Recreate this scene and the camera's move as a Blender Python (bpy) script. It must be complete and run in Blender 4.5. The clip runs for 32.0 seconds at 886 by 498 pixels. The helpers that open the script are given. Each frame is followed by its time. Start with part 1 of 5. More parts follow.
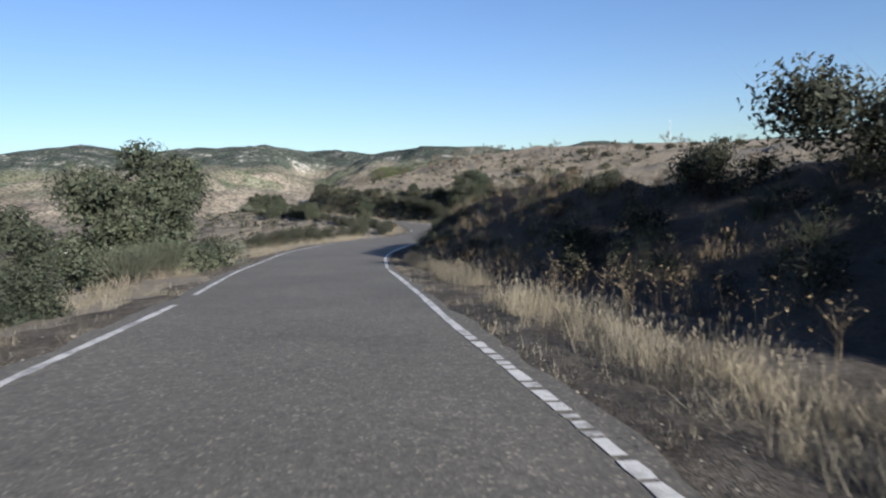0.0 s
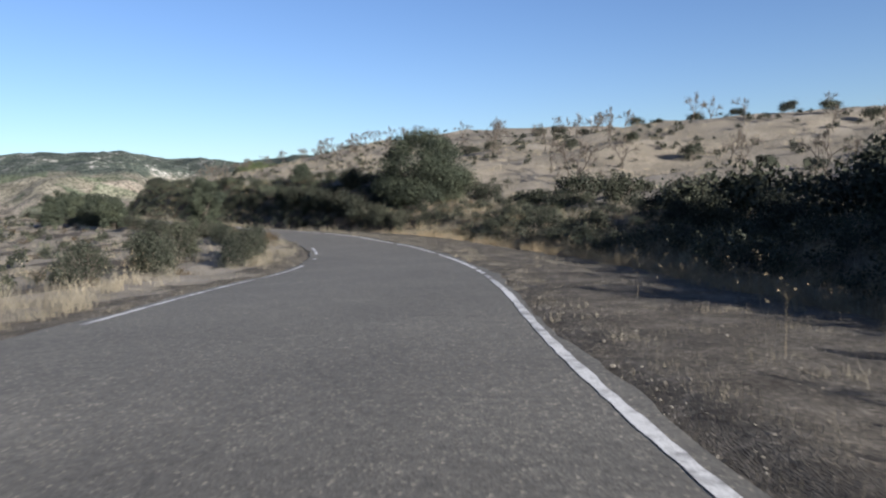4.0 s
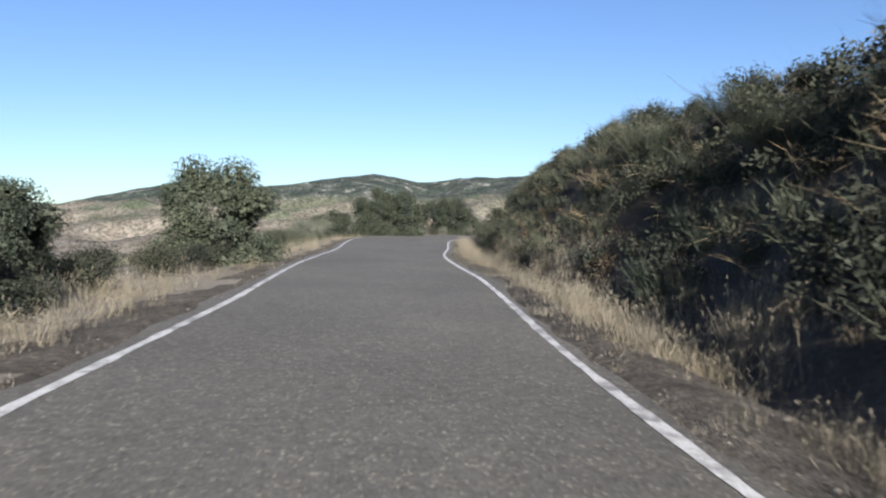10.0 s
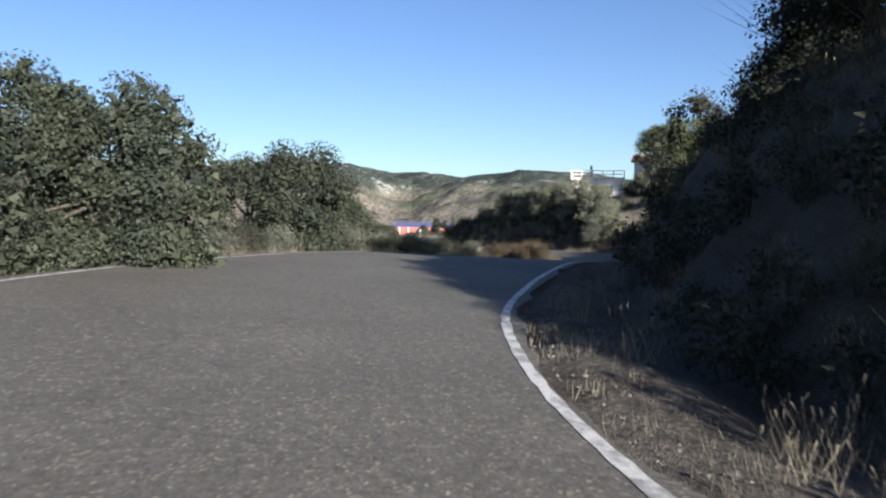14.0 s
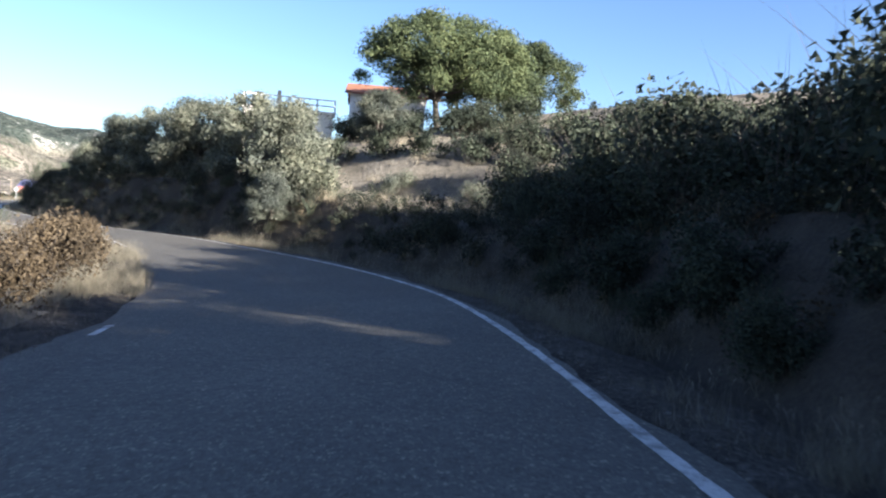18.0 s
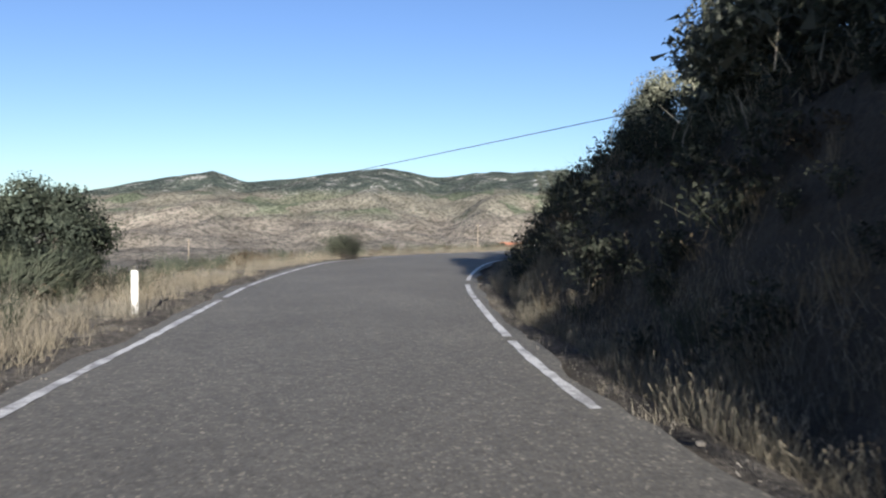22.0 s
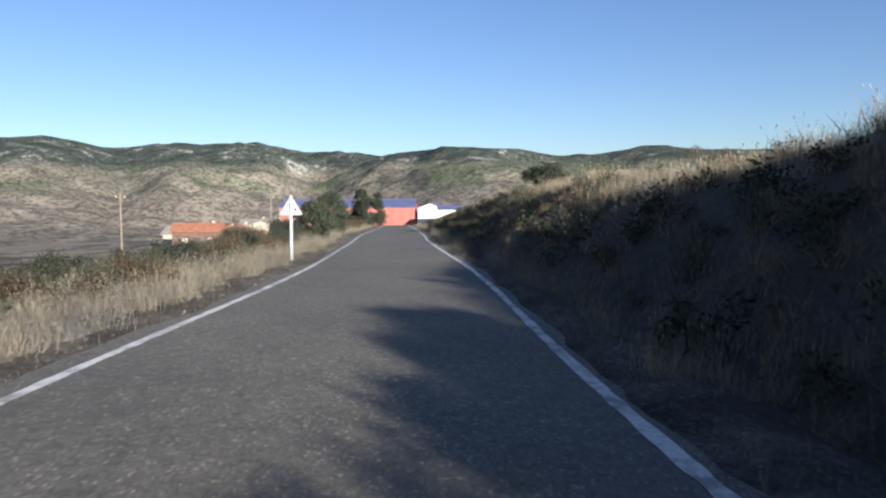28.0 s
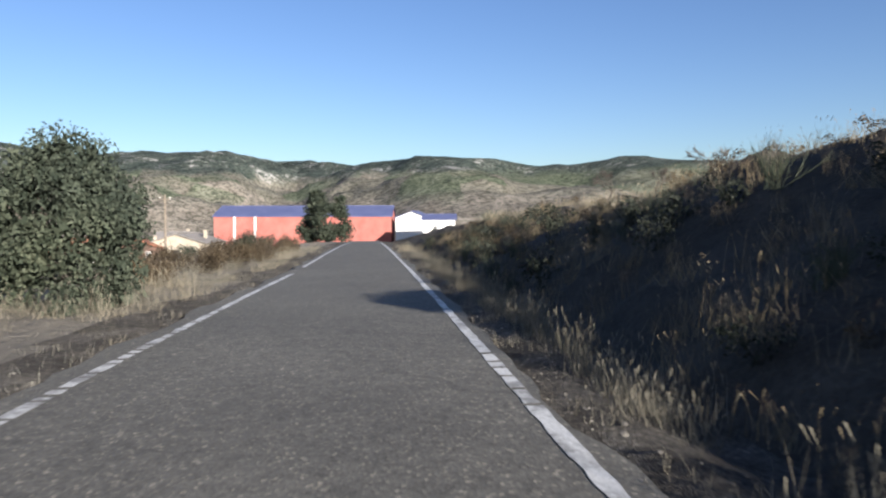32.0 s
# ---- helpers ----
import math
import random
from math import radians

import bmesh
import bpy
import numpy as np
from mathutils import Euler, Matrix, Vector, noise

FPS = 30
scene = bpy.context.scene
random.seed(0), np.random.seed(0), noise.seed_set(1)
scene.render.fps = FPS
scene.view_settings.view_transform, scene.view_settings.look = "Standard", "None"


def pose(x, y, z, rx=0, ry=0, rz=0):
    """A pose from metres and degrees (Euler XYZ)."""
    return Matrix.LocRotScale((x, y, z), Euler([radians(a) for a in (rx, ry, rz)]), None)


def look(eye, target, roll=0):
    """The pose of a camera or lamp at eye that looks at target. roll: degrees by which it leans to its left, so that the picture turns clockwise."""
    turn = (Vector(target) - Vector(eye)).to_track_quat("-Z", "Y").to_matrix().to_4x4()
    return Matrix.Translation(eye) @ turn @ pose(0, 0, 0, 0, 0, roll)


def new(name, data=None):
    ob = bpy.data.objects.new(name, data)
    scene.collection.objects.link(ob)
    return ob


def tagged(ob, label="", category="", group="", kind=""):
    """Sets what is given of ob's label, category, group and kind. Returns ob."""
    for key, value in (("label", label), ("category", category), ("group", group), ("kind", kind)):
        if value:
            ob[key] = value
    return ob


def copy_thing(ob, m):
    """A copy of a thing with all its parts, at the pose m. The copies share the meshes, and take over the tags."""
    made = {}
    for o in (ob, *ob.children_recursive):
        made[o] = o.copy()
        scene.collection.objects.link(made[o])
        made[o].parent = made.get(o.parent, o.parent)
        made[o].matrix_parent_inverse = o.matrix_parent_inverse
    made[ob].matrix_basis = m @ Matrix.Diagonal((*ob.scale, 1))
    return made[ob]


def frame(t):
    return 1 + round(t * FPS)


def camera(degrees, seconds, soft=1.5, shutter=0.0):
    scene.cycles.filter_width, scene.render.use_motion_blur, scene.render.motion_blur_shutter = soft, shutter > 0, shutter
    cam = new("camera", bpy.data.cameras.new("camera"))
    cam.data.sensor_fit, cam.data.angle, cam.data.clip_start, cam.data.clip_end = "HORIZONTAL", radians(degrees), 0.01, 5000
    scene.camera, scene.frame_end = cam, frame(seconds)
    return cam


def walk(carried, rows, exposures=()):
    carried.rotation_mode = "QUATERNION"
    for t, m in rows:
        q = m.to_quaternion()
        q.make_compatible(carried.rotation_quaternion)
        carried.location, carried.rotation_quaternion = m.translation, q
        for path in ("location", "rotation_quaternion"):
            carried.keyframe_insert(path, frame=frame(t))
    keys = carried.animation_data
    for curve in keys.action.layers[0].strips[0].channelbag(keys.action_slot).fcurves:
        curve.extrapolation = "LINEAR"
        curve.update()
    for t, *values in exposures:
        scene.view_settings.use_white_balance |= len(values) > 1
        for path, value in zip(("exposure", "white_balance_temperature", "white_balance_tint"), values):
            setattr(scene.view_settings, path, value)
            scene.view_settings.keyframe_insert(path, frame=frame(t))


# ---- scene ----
# ---------------------------------------------------------------- camera and its drive along the road
cam = camera(62.5, 32.0, soft=2.2, shutter=0.10)
PATH = [
    (0.0, 0.03, -0.09, 1.41, 85.76, 1.90, 0.17),
    (0.5, -0.77, 6.91, 1.17, 85.68, 1.88, 0.75),
    (1.0, -1.73, 13.90, 0.88, 85.57, 0.91, 1.33),
    (1.5, -2.73, 20.57, 0.56, 85.66, 0.95, 1.87),
    (2.0, -3.55, 27.36, 0.24, 85.39, 1.00, 0.21),
    (2.5, -3.97, 34.25, -0.07, 85.31, 1.32, -2.22),
    (3.0, -4.30, 41.18, -0.33, 85.59, 1.45, -3.57),
    (3.5, -4.40, 48.11, -0.58, 86.01, 1.43, -6.02),
    (4.0, -4.12, 55.02, -0.77, 86.42, 1.53, -9.75),
    (4.5, -3.44, 61.88, -0.94, 86.76, 1.63, -12.98),
    (5.0, -2.76, 69.37, -1.13, 86.90, 0.13, -12.21),
    (5.5, -2.23, 76.81, -1.31, 87.09, -2.24, -10.36),
    (6.0, -1.96, 84.17, -1.42, 87.68, -3.63, -6.69),
    (6.5, -2.58, 90.73, -1.45, 88.63, -4.40, -1.67),
    (7.0, -3.82, 97.47, -1.38, 89.52, -4.45, 4.06),
    (7.5, -5.34, 105.12, -1.30, 89.38, -2.76, 9.10),
    (8.0, -7.52, 112.51, -1.26, 89.02, -1.98, 14.11),
    (8.5, -10.21, 119.16, -1.23, 89.30, -0.75, 17.77),
    (9.0, -13.24, 125.75, -1.11, 89.58, -0.05, 19.69),
    (9.5, -16.41, 132.11, -0.96, 88.99, 0.14, 21.15),
    (10.0, -19.63, 138.31, -0.82, 88.76, 0.10, 21.82),
    (10.5, -22.77, 144.42, -0.70, 88.96, -0.09, 21.13),
    (11.0, -25.86, 150.65, -0.57, 89.10, 0.29, 20.17),
    (11.5, -28.85, 156.95, -0.45, 88.91, 1.00, 19.08),
    (12.0, -31.77, 163.37, -0.37, 88.61, 1.34, 17.99),
    (12.5, -34.50, 169.83, -0.34, 88.78, 0.94, 16.11),
    (13.0, -36.92, 176.09, -0.24, 88.54, 0.77, 14.34),
    (13.5, -38.91, 181.48, -0.11, 88.29, 0.34, 11.19),
    (14.0, -40.30, 186.08, -0.02, 88.04, -0.70, 6.39),
    (14.5, -41.29, 191.10, 0.05, 87.74, 0.01, 1.21),
    (15.0, -41.76, 196.16, 0.10, 87.58, 0.08, -5.19),
    (15.5, -41.52, 201.06, 0.12, 87.50, 0.19, -12.13),
    (16.0, -40.77, 205.99, 0.15, 87.22, 0.46, -17.11),
    (16.5, -39.67, 210.91, 0.13, 86.65, 0.37, -19.67),
    (17.0, -38.43, 215.84, -0.04, 85.94, 0.07, -19.95),
    (17.5, -37.20, 220.81, -0.29, 85.49, -0.60, -18.69),
    (18.0, -36.09, 226.38, -0.62, 87.09, -3.88, -17.43),
    (18.5, -35.04, 231.79, -0.90, 86.18, -5.14, -13.92),
    (19.0, -34.45, 237.72, -1.09, 86.24, -5.84, -8.17),
    (19.5, -34.57, 243.89, -1.21, 87.38, -5.97, -0.32),
    (20.0, -35.41, 249.93, -1.24, 88.43, -6.02, 5.47),
    (20.5, -36.88, 255.59, -1.24, 88.96, -4.15, 11.79),
    (21.0, -38.81, 260.87, -1.24, 88.49, -1.84, 16.84),
    (21.5, -41.01, 265.62, -1.29, 88.44, -1.12, 21.70),
    (22.0, -43.29, 269.84, -1.34, 88.60, -0.31, 23.62),
    (22.5, -45.93, 274.15, -1.40, 87.95, 0.33, 22.85),
    (23.0, -48.08, 278.08, -1.42, 87.79, 0.63, 20.85),
    (23.5, -49.85, 281.45, -1.42, 87.85, 0.06, 17.63),
    (24.0, -51.39, 284.68, -1.40, 87.67, 0.39, 14.45),
    (24.5, -52.82, 288.07, -1.37, 87.94, 0.37, 11.56),
    (25.0, -54.01, 291.63, -1.32, 87.61, -0.30, 8.67),
    (25.5, -55.19, 295.78, -1.27, 87.41, 0.19, 5.01),
    (26.0, -56.25, 300.54, -1.27, 87.61, 0.38, 2.21),
    (26.5, -56.86, 305.95, -1.30, 87.85, 0.71, 0.10),
    (27.0, -57.45, 311.54, -1.35, 87.03, 0.52, 0.73),
    (27.5, -58.04, 317.21, -1.42, 86.50, 0.34, 1.00),
    (28.0, -58.52, 322.77, -1.49, 86.70, 0.25, -0.06),
    (28.5, -58.85, 328.06, -1.56, 87.47, 0.21, -2.00),
    (29.0, -59.04, 332.89, -1.60, 87.80, 0.52, -1.76),
    (29.5, -59.23, 338.25, -1.63, 87.59, 0.21, -2.32),
    (30.0, -59.52, 343.67, -1.64, 87.66, -0.03, -2.92),
    (30.5, -59.80, 348.85, -1.67, 88.37, 0.43, -3.21),
    (31.0, -60.09, 353.82, -1.71, 87.33, -0.29, -2.88),
    (31.5, -60.41, 359.42, -1.77, 87.53, 0.07, -2.25),
    (32.0, -60.76, 365.34, -1.83, 87.56, 0.09, -2.14),
]
EXPOSURES = [(0.0, 1.62, 5900, 11), (4.0, 1.67, 5900, 11), (5.0, 1.82, 5900, 11), (7.0, 2.12, 5900, 11), (8.5, 1.82, 5900, 11), (10.0, 1.77, 5900, 11), (12.0, 1.67, 5900, 11), (16.0, 1.97, 5900, 11), (18.0, 2.50, 5900, 11), (19.4, 2.52, 5900, 11), (20.2, 2.35, 5900, 11), (21.2, 1.72, 5900, 11), (32.0, 1.62, 5900, 11)]
walk(cam, [(t, pose(*r)) for t, *r in PATH], EXPOSURES)

# ---------------------------------------------------------------- sky and sun
SUN_AZ, SUN_EL = radians(147.0), radians(15.2)      # low winter sun, behind and to the right of the road
world = bpy.data.worlds.new("winter_sky")
scene.world = world
world.use_nodes = True
wn = world.node_tree.nodes
sky = wn.new("ShaderNodeTexSky")
sky.sky_type, sky.sun_disc = "NISHITA", False
sky.sun_elevation, sky.sun_rotation = SUN_EL, SUN_AZ
sky.altitude, sky.air_density, sky.dust_density, sky.ozone_density = 900, 1.0, 1.6, 2.0
clear_air = wn.new("ShaderNodeHueSaturation")            # deep blue of clear mountain air
clear_air.inputs["Hue"].default_value, clear_air.inputs["Saturation"].default_value = 0.512, 1.10
world.node_tree.links.new(sky.outputs[0], clear_air.inputs["Color"])
world.node_tree.links.new(clear_air.outputs[0], wn["Background"].inputs[0])
wn["Background"].inputs[1].default_value = 0.050
sun = new("sun", bpy.data.lights.new("sun", "SUN"))
sun.data.energy, sun.data.angle, sun.data.color = 5.0, radians(0.55), (1.0, 0.90, 0.76)
sun.matrix_world = look((math.sin(SUN_AZ) * math.cos(SUN_EL) * 90, math.cos(SUN_AZ) * math.cos(SUN_EL) * 90, math.sin(SUN_EL) * 90), (0, 0, 0))


# ---------------------------------------------------------------- materials
def mat(name, rough=0.8, metal=0.0, spec=0.3):
    m = bpy.data.materials.new(name)
    m.use_nodes = True
    b = m.node_tree.nodes["Principled BSDF"]
    b.inputs["Roughness"].default_value, b.inputs["Metallic"].default_value = rough, metal
    b.inputs["Specular IOR Level"].default_value = spec
    return m, m.node_tree.nodes, m.node_tree.links, b


def ramp(nodes, stops):
    r = nodes.new("ShaderNodeValToRGB")
    e = r.color_ramp.elements
    while len(e) < len(stops):
        e.new(0.5)
    for el, (p, c) in zip(e, stops):
        el.position, el.color = p, (*c, 1)
    return r


def noise_tex(nodes, links, scale, detail=4.0, rough=0.6, coords=None):
    n = nodes.new("ShaderNodeTexNoise")
    n.inputs["Scale"].default_value, n.inputs["Detail"].default_value, n.inputs["Roughness"].default_value = scale, detail, rough
    if coords is not None:
        links.new(coords, n.inputs["Vector"])
    return n


def bump(nodes, links, bsdf, height, strength, dist):
    b = nodes.new("ShaderNodeBump")
    b.inputs["Strength"].default_value, b.inputs["Distance"].default_value = strength, dist
    links.new(height, b.inputs["Height"])
    links.new(b.outputs[0], bsdf.inputs["Normal"])


def mixed(nodes, links, fac, a, b, kind="MIX"):
    m = nodes.new("ShaderNodeMix")
    m.data_type, m.blend_type = "RGBA", kind
    for sock, v in ((m.inputs[0], fac), (m.inputs[6], a), (m.inputs[7], b)):
        if isinstance(v, (int, float)):
            sock.default_value = v
        elif isinstance(v, tuple):
            sock.default_value = (*v, 1)
        else:
            links.new(v, sock)
    return m.outputs[2]


def two_scale(name, stops, big, small, rough=0.85, grain=0.35, bumpy=0.4, dist=0.02):
    """A surface with a broad variation, a fine grain and a relief, in metres."""
    m, n, l, b = mat(name, rough)
    pos = n.new("ShaderNodeNewGeometry").outputs["Position"]
    broad, fine = noise_tex(n, l, big, 5, 0.62, pos), noise_tex(n, l, small, 3, 0.7, pos)
    col = ramp(n, stops)
    l.new(broad.outputs[0], col.inputs[0])
    g = ramp(n, [(0.25, (0.5,) * 3), (0.75, (1.35,) * 3)])
    l.new(fine.outputs[0], g.inputs[0])
    out = mixed(n, l, grain * 2, col.outputs[0], mixed(n, l, 1.0, col.outputs[0], g.outputs[0], "MULTIPLY"))
    l.new(out, b.inputs["Base Color"])
    bump(n, l, b, fine.outputs[0], bumpy, dist)
    return m


def asphalt_mat():
    m, n, l, b = mat("old_asphalt", 0.82, 0, 0.35)
    pos = n.new("ShaderNodeNewGeometry").outputs["Position"]
    broad, mid, fine = noise_tex(n, l, 0.35, 5, 0.6, pos), noise_tex(n, l, 9, 4, 0.7, pos), n.new("ShaderNodeTexVoronoi")
    fine.inputs["Scale"].default_value = 44
    l.new(pos, fine.inputs["Vector"])
    base = ramp(n, [(0.3, (0.080, 0.074, 0.063)), (0.55, (0.099, 0.092, 0.078)), (0.75, (0.120, 0.111, 0.094))])
    l.new(broad.outputs[0], base.inputs[0])
    patchy = ramp(n, [(0.3, (0.72,) * 3), (0.7, (1.25,) * 3)])
    l.new(mid.outputs[0], patchy.inputs[0])
    stone = ramp(n, [(0.0, (0.55, 0.54, 0.53)), (0.5, (0.92, 0.92, 0.91)), (0.8, (1.25, 1.24, 1.2)), (0.93, (3.0, 2.85, 2.6))])
    l.new(fine.outputs["Color"], stone.inputs[0])
    c = mixed(n, l, 1.0, base.outputs[0], patchy.outputs[0], "MULTIPLY")
    c = mixed(n, l, 0.75, c, mixed(n, l, 1.0, c, stone.outputs[0], "MULTIPLY"))
    # thin meandering cracks
    warp = noise_tex(n, l, 0.6, 4, 0.6, pos)
    crack = n.new("ShaderNodeTexVoronoi")
    crack.feature = "DISTANCE_TO_EDGE"
    crack.inputs["Scale"].default_value = 0.21
    l.new(mixed(n, l, 0.55, pos, warp.outputs["Color"], "LINEAR_LIGHT"), crack.inputs["Vector"])
    line = ramp(n, [(0.0, (0.6,) * 3), (0.003, (0.75,) * 3), (0.007, (1.0,) * 3)])
    l.new(crack.outputs["Distance"], line.inputs[0])
    c = mixed(n, l, 0.5, c, mixed(n, l, 1.0, c, line.outputs[0], "MULTIPLY"))
    l.new(c, b.inputs["Base Color"])
    bump(n, l, b, fine.outputs["Distance"], 0.35, 0.006)
    return m


def worn_paint():
    m, n, l, b = mat("worn_road_paint", 0.6)
    pos = n.new("ShaderNodeNewGeometry").outputs["Position"]
    a, f = noise_tex(n, l, 2.2, 6, 0.75, pos), noise_tex(n, l, 45, 3, 0.7, pos)
    mask = ramp(n, [(0.47, (0, 0, 0)), (0.60, (1, 1, 1))])
    l.new(a.outputs[0], mask.inputs[0])
    fineness = ramp(n, [(0.35, (0.360, 0.352, 0.330)), (0.6, (0.555, 0.547, 0.525))])
    l.new(f.outputs[0], fineness.inputs[0])
    l.new(mixed(n, l, mask.outputs[0], fineness.outputs[0], (0.195, 0.188, 0.176)), b.inputs["Base Color"])
    bump(n, l, b, f.outputs[0], 0.3, 0.004)
    return m


def leaf_mat(name, dark, light, rough=0.8, through_light=0.25):
    """Leaves: colour differs from leaf to leaf and from plant to plant, some light passes through."""
    m, n, l, b = mat(name, rough, 0, 0.15)
    g = n.new("ShaderNodeNewGeometry")
    r = ramp(n, [(0.0, dark), (0.6, tuple((x + y) / 2 for x, y in zip(dark, light))), (1.0, light)])
    l.new(g.outputs["Random Per Island"], r.inputs[0])
    oi = n.new("ShaderNodeObjectInfo")
    v = ramp(n, [(0.0, (0.8, 0.8, 0.78)), (1.0, (1.2, 1.18, 1.1))])
    l.new(oi.outputs["Random"], v.inputs[0])
    wide = noise_tex(n, l, 0.5, 2, 0.5, g.outputs["Position"])
    wr = ramp(n, [(0.3, (0.78, 0.80, 0.84)), (0.7, (1.22, 1.16, 1.05))])
    l.new(wide.outputs[0], wr.inputs[0])
    c = mixed(n, l, 1.0, mixed(n, l, 1.0, r.outputs[0], v.outputs[0], "MULTIPLY"), wr.outputs[0], "MULTIPLY")
    l.new(c, b.inputs["Base Color"])
    t = n.new("ShaderNodeBsdfTranslucent")
    l.new(c, t.inputs[0])
    mx = n.new("ShaderNodeMixShader")
    mx.inputs[0].default_value = through_light
    l.new(b.outputs[0], mx.inputs[1])
    l.new(t.outputs[0], mx.inputs[2])
    l.new(mx.outputs[0], n["Material Output"].inputs[0])
    return m


def hill_mat():
    """Far slopes: tan gullied grass below, sharp-edged green plantations, dark scrub and pale rock on the heights,
    tinted cool for haze.
    """
    m, n, l, b = mat("hill_slope", 0.95, 0, 0.05)
    pos = n.new("ShaderNodeNewGeometry").outputs["Position"]
    a, s, d = noise_tex(n, l, 0.0042, 4, 0.5, pos), noise_tex(n, l, 0.02, 6, 0.7, pos), noise_tex(n, l, 0.13, 3, 0.8, pos)
    tan = ramp(n, [(0.34, (0.138, 0.119, 0.098)), (0.5, (0.186, 0.163, 0.136)), (0.66, (0.236, 0.209, 0.178))])
    l.new(s.outputs[0], tan.inputs[0])
    green = ramp(n, [(0.34, (0.072, 0.084, 0.056)), (0.5, (0.106, 0.117, 0.080)), (0.66, (0.146, 0.155, 0.112))])
    l.new(s.outputs[0], green.inputs[0])
    z = n.new("ShaderNodeSeparateXYZ")
    l.new(pos, z.inputs[0])

    def rising(lo, hi, wobble):
        k = n.new("ShaderNodeMath")
        k.operation = "MULTIPLY_ADD"
        k.inputs[1].default_value = wobble
        l.new(s.outputs[0], k.inputs[0])
        l.new(z.outputs[2], k.inputs[2])
        r = n.new("ShaderNodeMapRange")
        r.inputs[1].default_value, r.inputs[2].default_value = lo + wobble / 2, hi + wobble / 2
        l.new(k.outputs[0], r.inputs[0])
        return r.outputs[0]

    # plantations and pasture, in patches with clear borders on the middle slopes
    field = n.new("ShaderNodeTexVoronoi")
    field.inputs["Scale"].default_value = 0.0072
    l.new(mixed(n, l, 0.03, pos, noise_tex(n, l, 0.01, 3, 0.6, pos).outputs["Color"], "LINEAR_LIGHT"), field.inputs["Vector"])
    plot = ramp(n, [(0.46, (0, 0, 0)), (0.48, (1, 1, 1))])
    l.new(field.outputs["Color"], plot.inputs[0])
    wood = ramp(n, [(0.44, (0, 0, 0)), (0.48, (1, 1, 1))])
    l.new(a.outputs[0], wood.inputs[0])
    either = mixed(n, l, 0.72, wood.outputs[0], plot.outputs[0])
    where = mixed(n, l, rising(14, 38, 40), (0, 0, 0), either)
    c = mixed(n, l, where, tan.outputs[0], green.outputs[0])
    # single dark bushes dotted over the slope
    dots = ramp(n, [(0.47, (1, 1, 1)), (0.56, (0.40, 0.43, 0.41))])
    l.new(d.outputs[0], dots.inputs[0])
    c = mixed(n, l, 1.0, c, dots.outputs[0], "MULTIPLY")
    # dark scrub with pale rock towards the crests, its cool tint painted for haze
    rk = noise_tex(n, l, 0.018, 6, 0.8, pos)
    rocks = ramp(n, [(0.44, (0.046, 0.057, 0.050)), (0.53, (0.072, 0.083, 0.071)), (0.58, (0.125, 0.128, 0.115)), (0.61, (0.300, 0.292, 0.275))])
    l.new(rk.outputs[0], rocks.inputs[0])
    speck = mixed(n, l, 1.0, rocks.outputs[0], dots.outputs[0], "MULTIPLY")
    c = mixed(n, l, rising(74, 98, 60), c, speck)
    l.new(c, b.inputs["Base Color"])
    bump(n, l, b, s.outputs[0], 1.0, 8.0)
    return m


def gravel_mat():
    """Verge of dirt and crushed stone: dirt patches, pale pebbles of two sizes."""
    m, n, l, b = mat("gravel_verge", 0.95, 0, 0.1)
    pos = n.new("ShaderNodeNewGeometry").outputs["Position"]
    broad, mid = noise_tex(n, l, 1.1, 5, 0.65, pos), noise_tex(n, l, 9, 4, 0.7, pos)
    base = ramp(n, [(0.3, (0.047, 0.041, 0.034)), (0.5, (0.080, 0.071, 0.059)), (0.7, (0.125, 0.112, 0.094))])
    l.new(broad.outputs[0], base.inputs[0])
    dirt = ramp(n, [(0.3, (0.6,) * 3), (0.7, (1.3,) * 3)])
    l.new(mid.outputs[0], dirt.inputs[0])
    c = mixed(n, l, 1.0, base.outputs[0], dirt.outputs[0], "MULTIPLY")
    for size, most in ((26, 0.8), (60, 0.55)):
        v = n.new("ShaderNodeTexVoronoi")
        v.inputs["Scale"].default_value = size
        l.new(pos, v.inputs["Vector"])
        stone = ramp(n, [(0.0, (0.5,) * 3), (0.5, (0.95,) * 3), (0.82, (1.2,) * 3), (0.95, (2.2, 2.1, 1.95))])
        l.new(v.outputs["Color"], stone.inputs[0])
        c = mixed(n, l, most, c, mixed(n, l, 1.0, c, stone.outputs[0], "MULTIPLY"))
    l.new(c, b.inputs["Base Color"])
    bump(n, l, b, v.outputs["Distance"], 0.8, 0.02)
    return m


def broken(m, scale):
    """The same surface, worn through in places."""
    n, l = m.node_tree.nodes, m.node_tree.links
    pos = n.new("ShaderNodeNewGeometry").outputs["Position"]
    holes = noise_tex(n, l, scale, 5, 0.75, pos)
    r = ramp(n, [(0.47, (0, 0, 0)), (0.56, (1, 1, 1))])
    l.new(holes.outputs[0], r.inputs[0])
    clear, mx = n.new("ShaderNodeBsdfTransparent"), n.new("ShaderNodeMixShader")
    l.new(r.outputs[0], mx.inputs[0])
    l.new(clear.outputs[0], mx.inputs[1])
    l.new(n["Principled BSDF"].outputs[0], mx.inputs[2])
    l.new(mx.outputs[0], n["Material Output"].inputs[0])
    return m


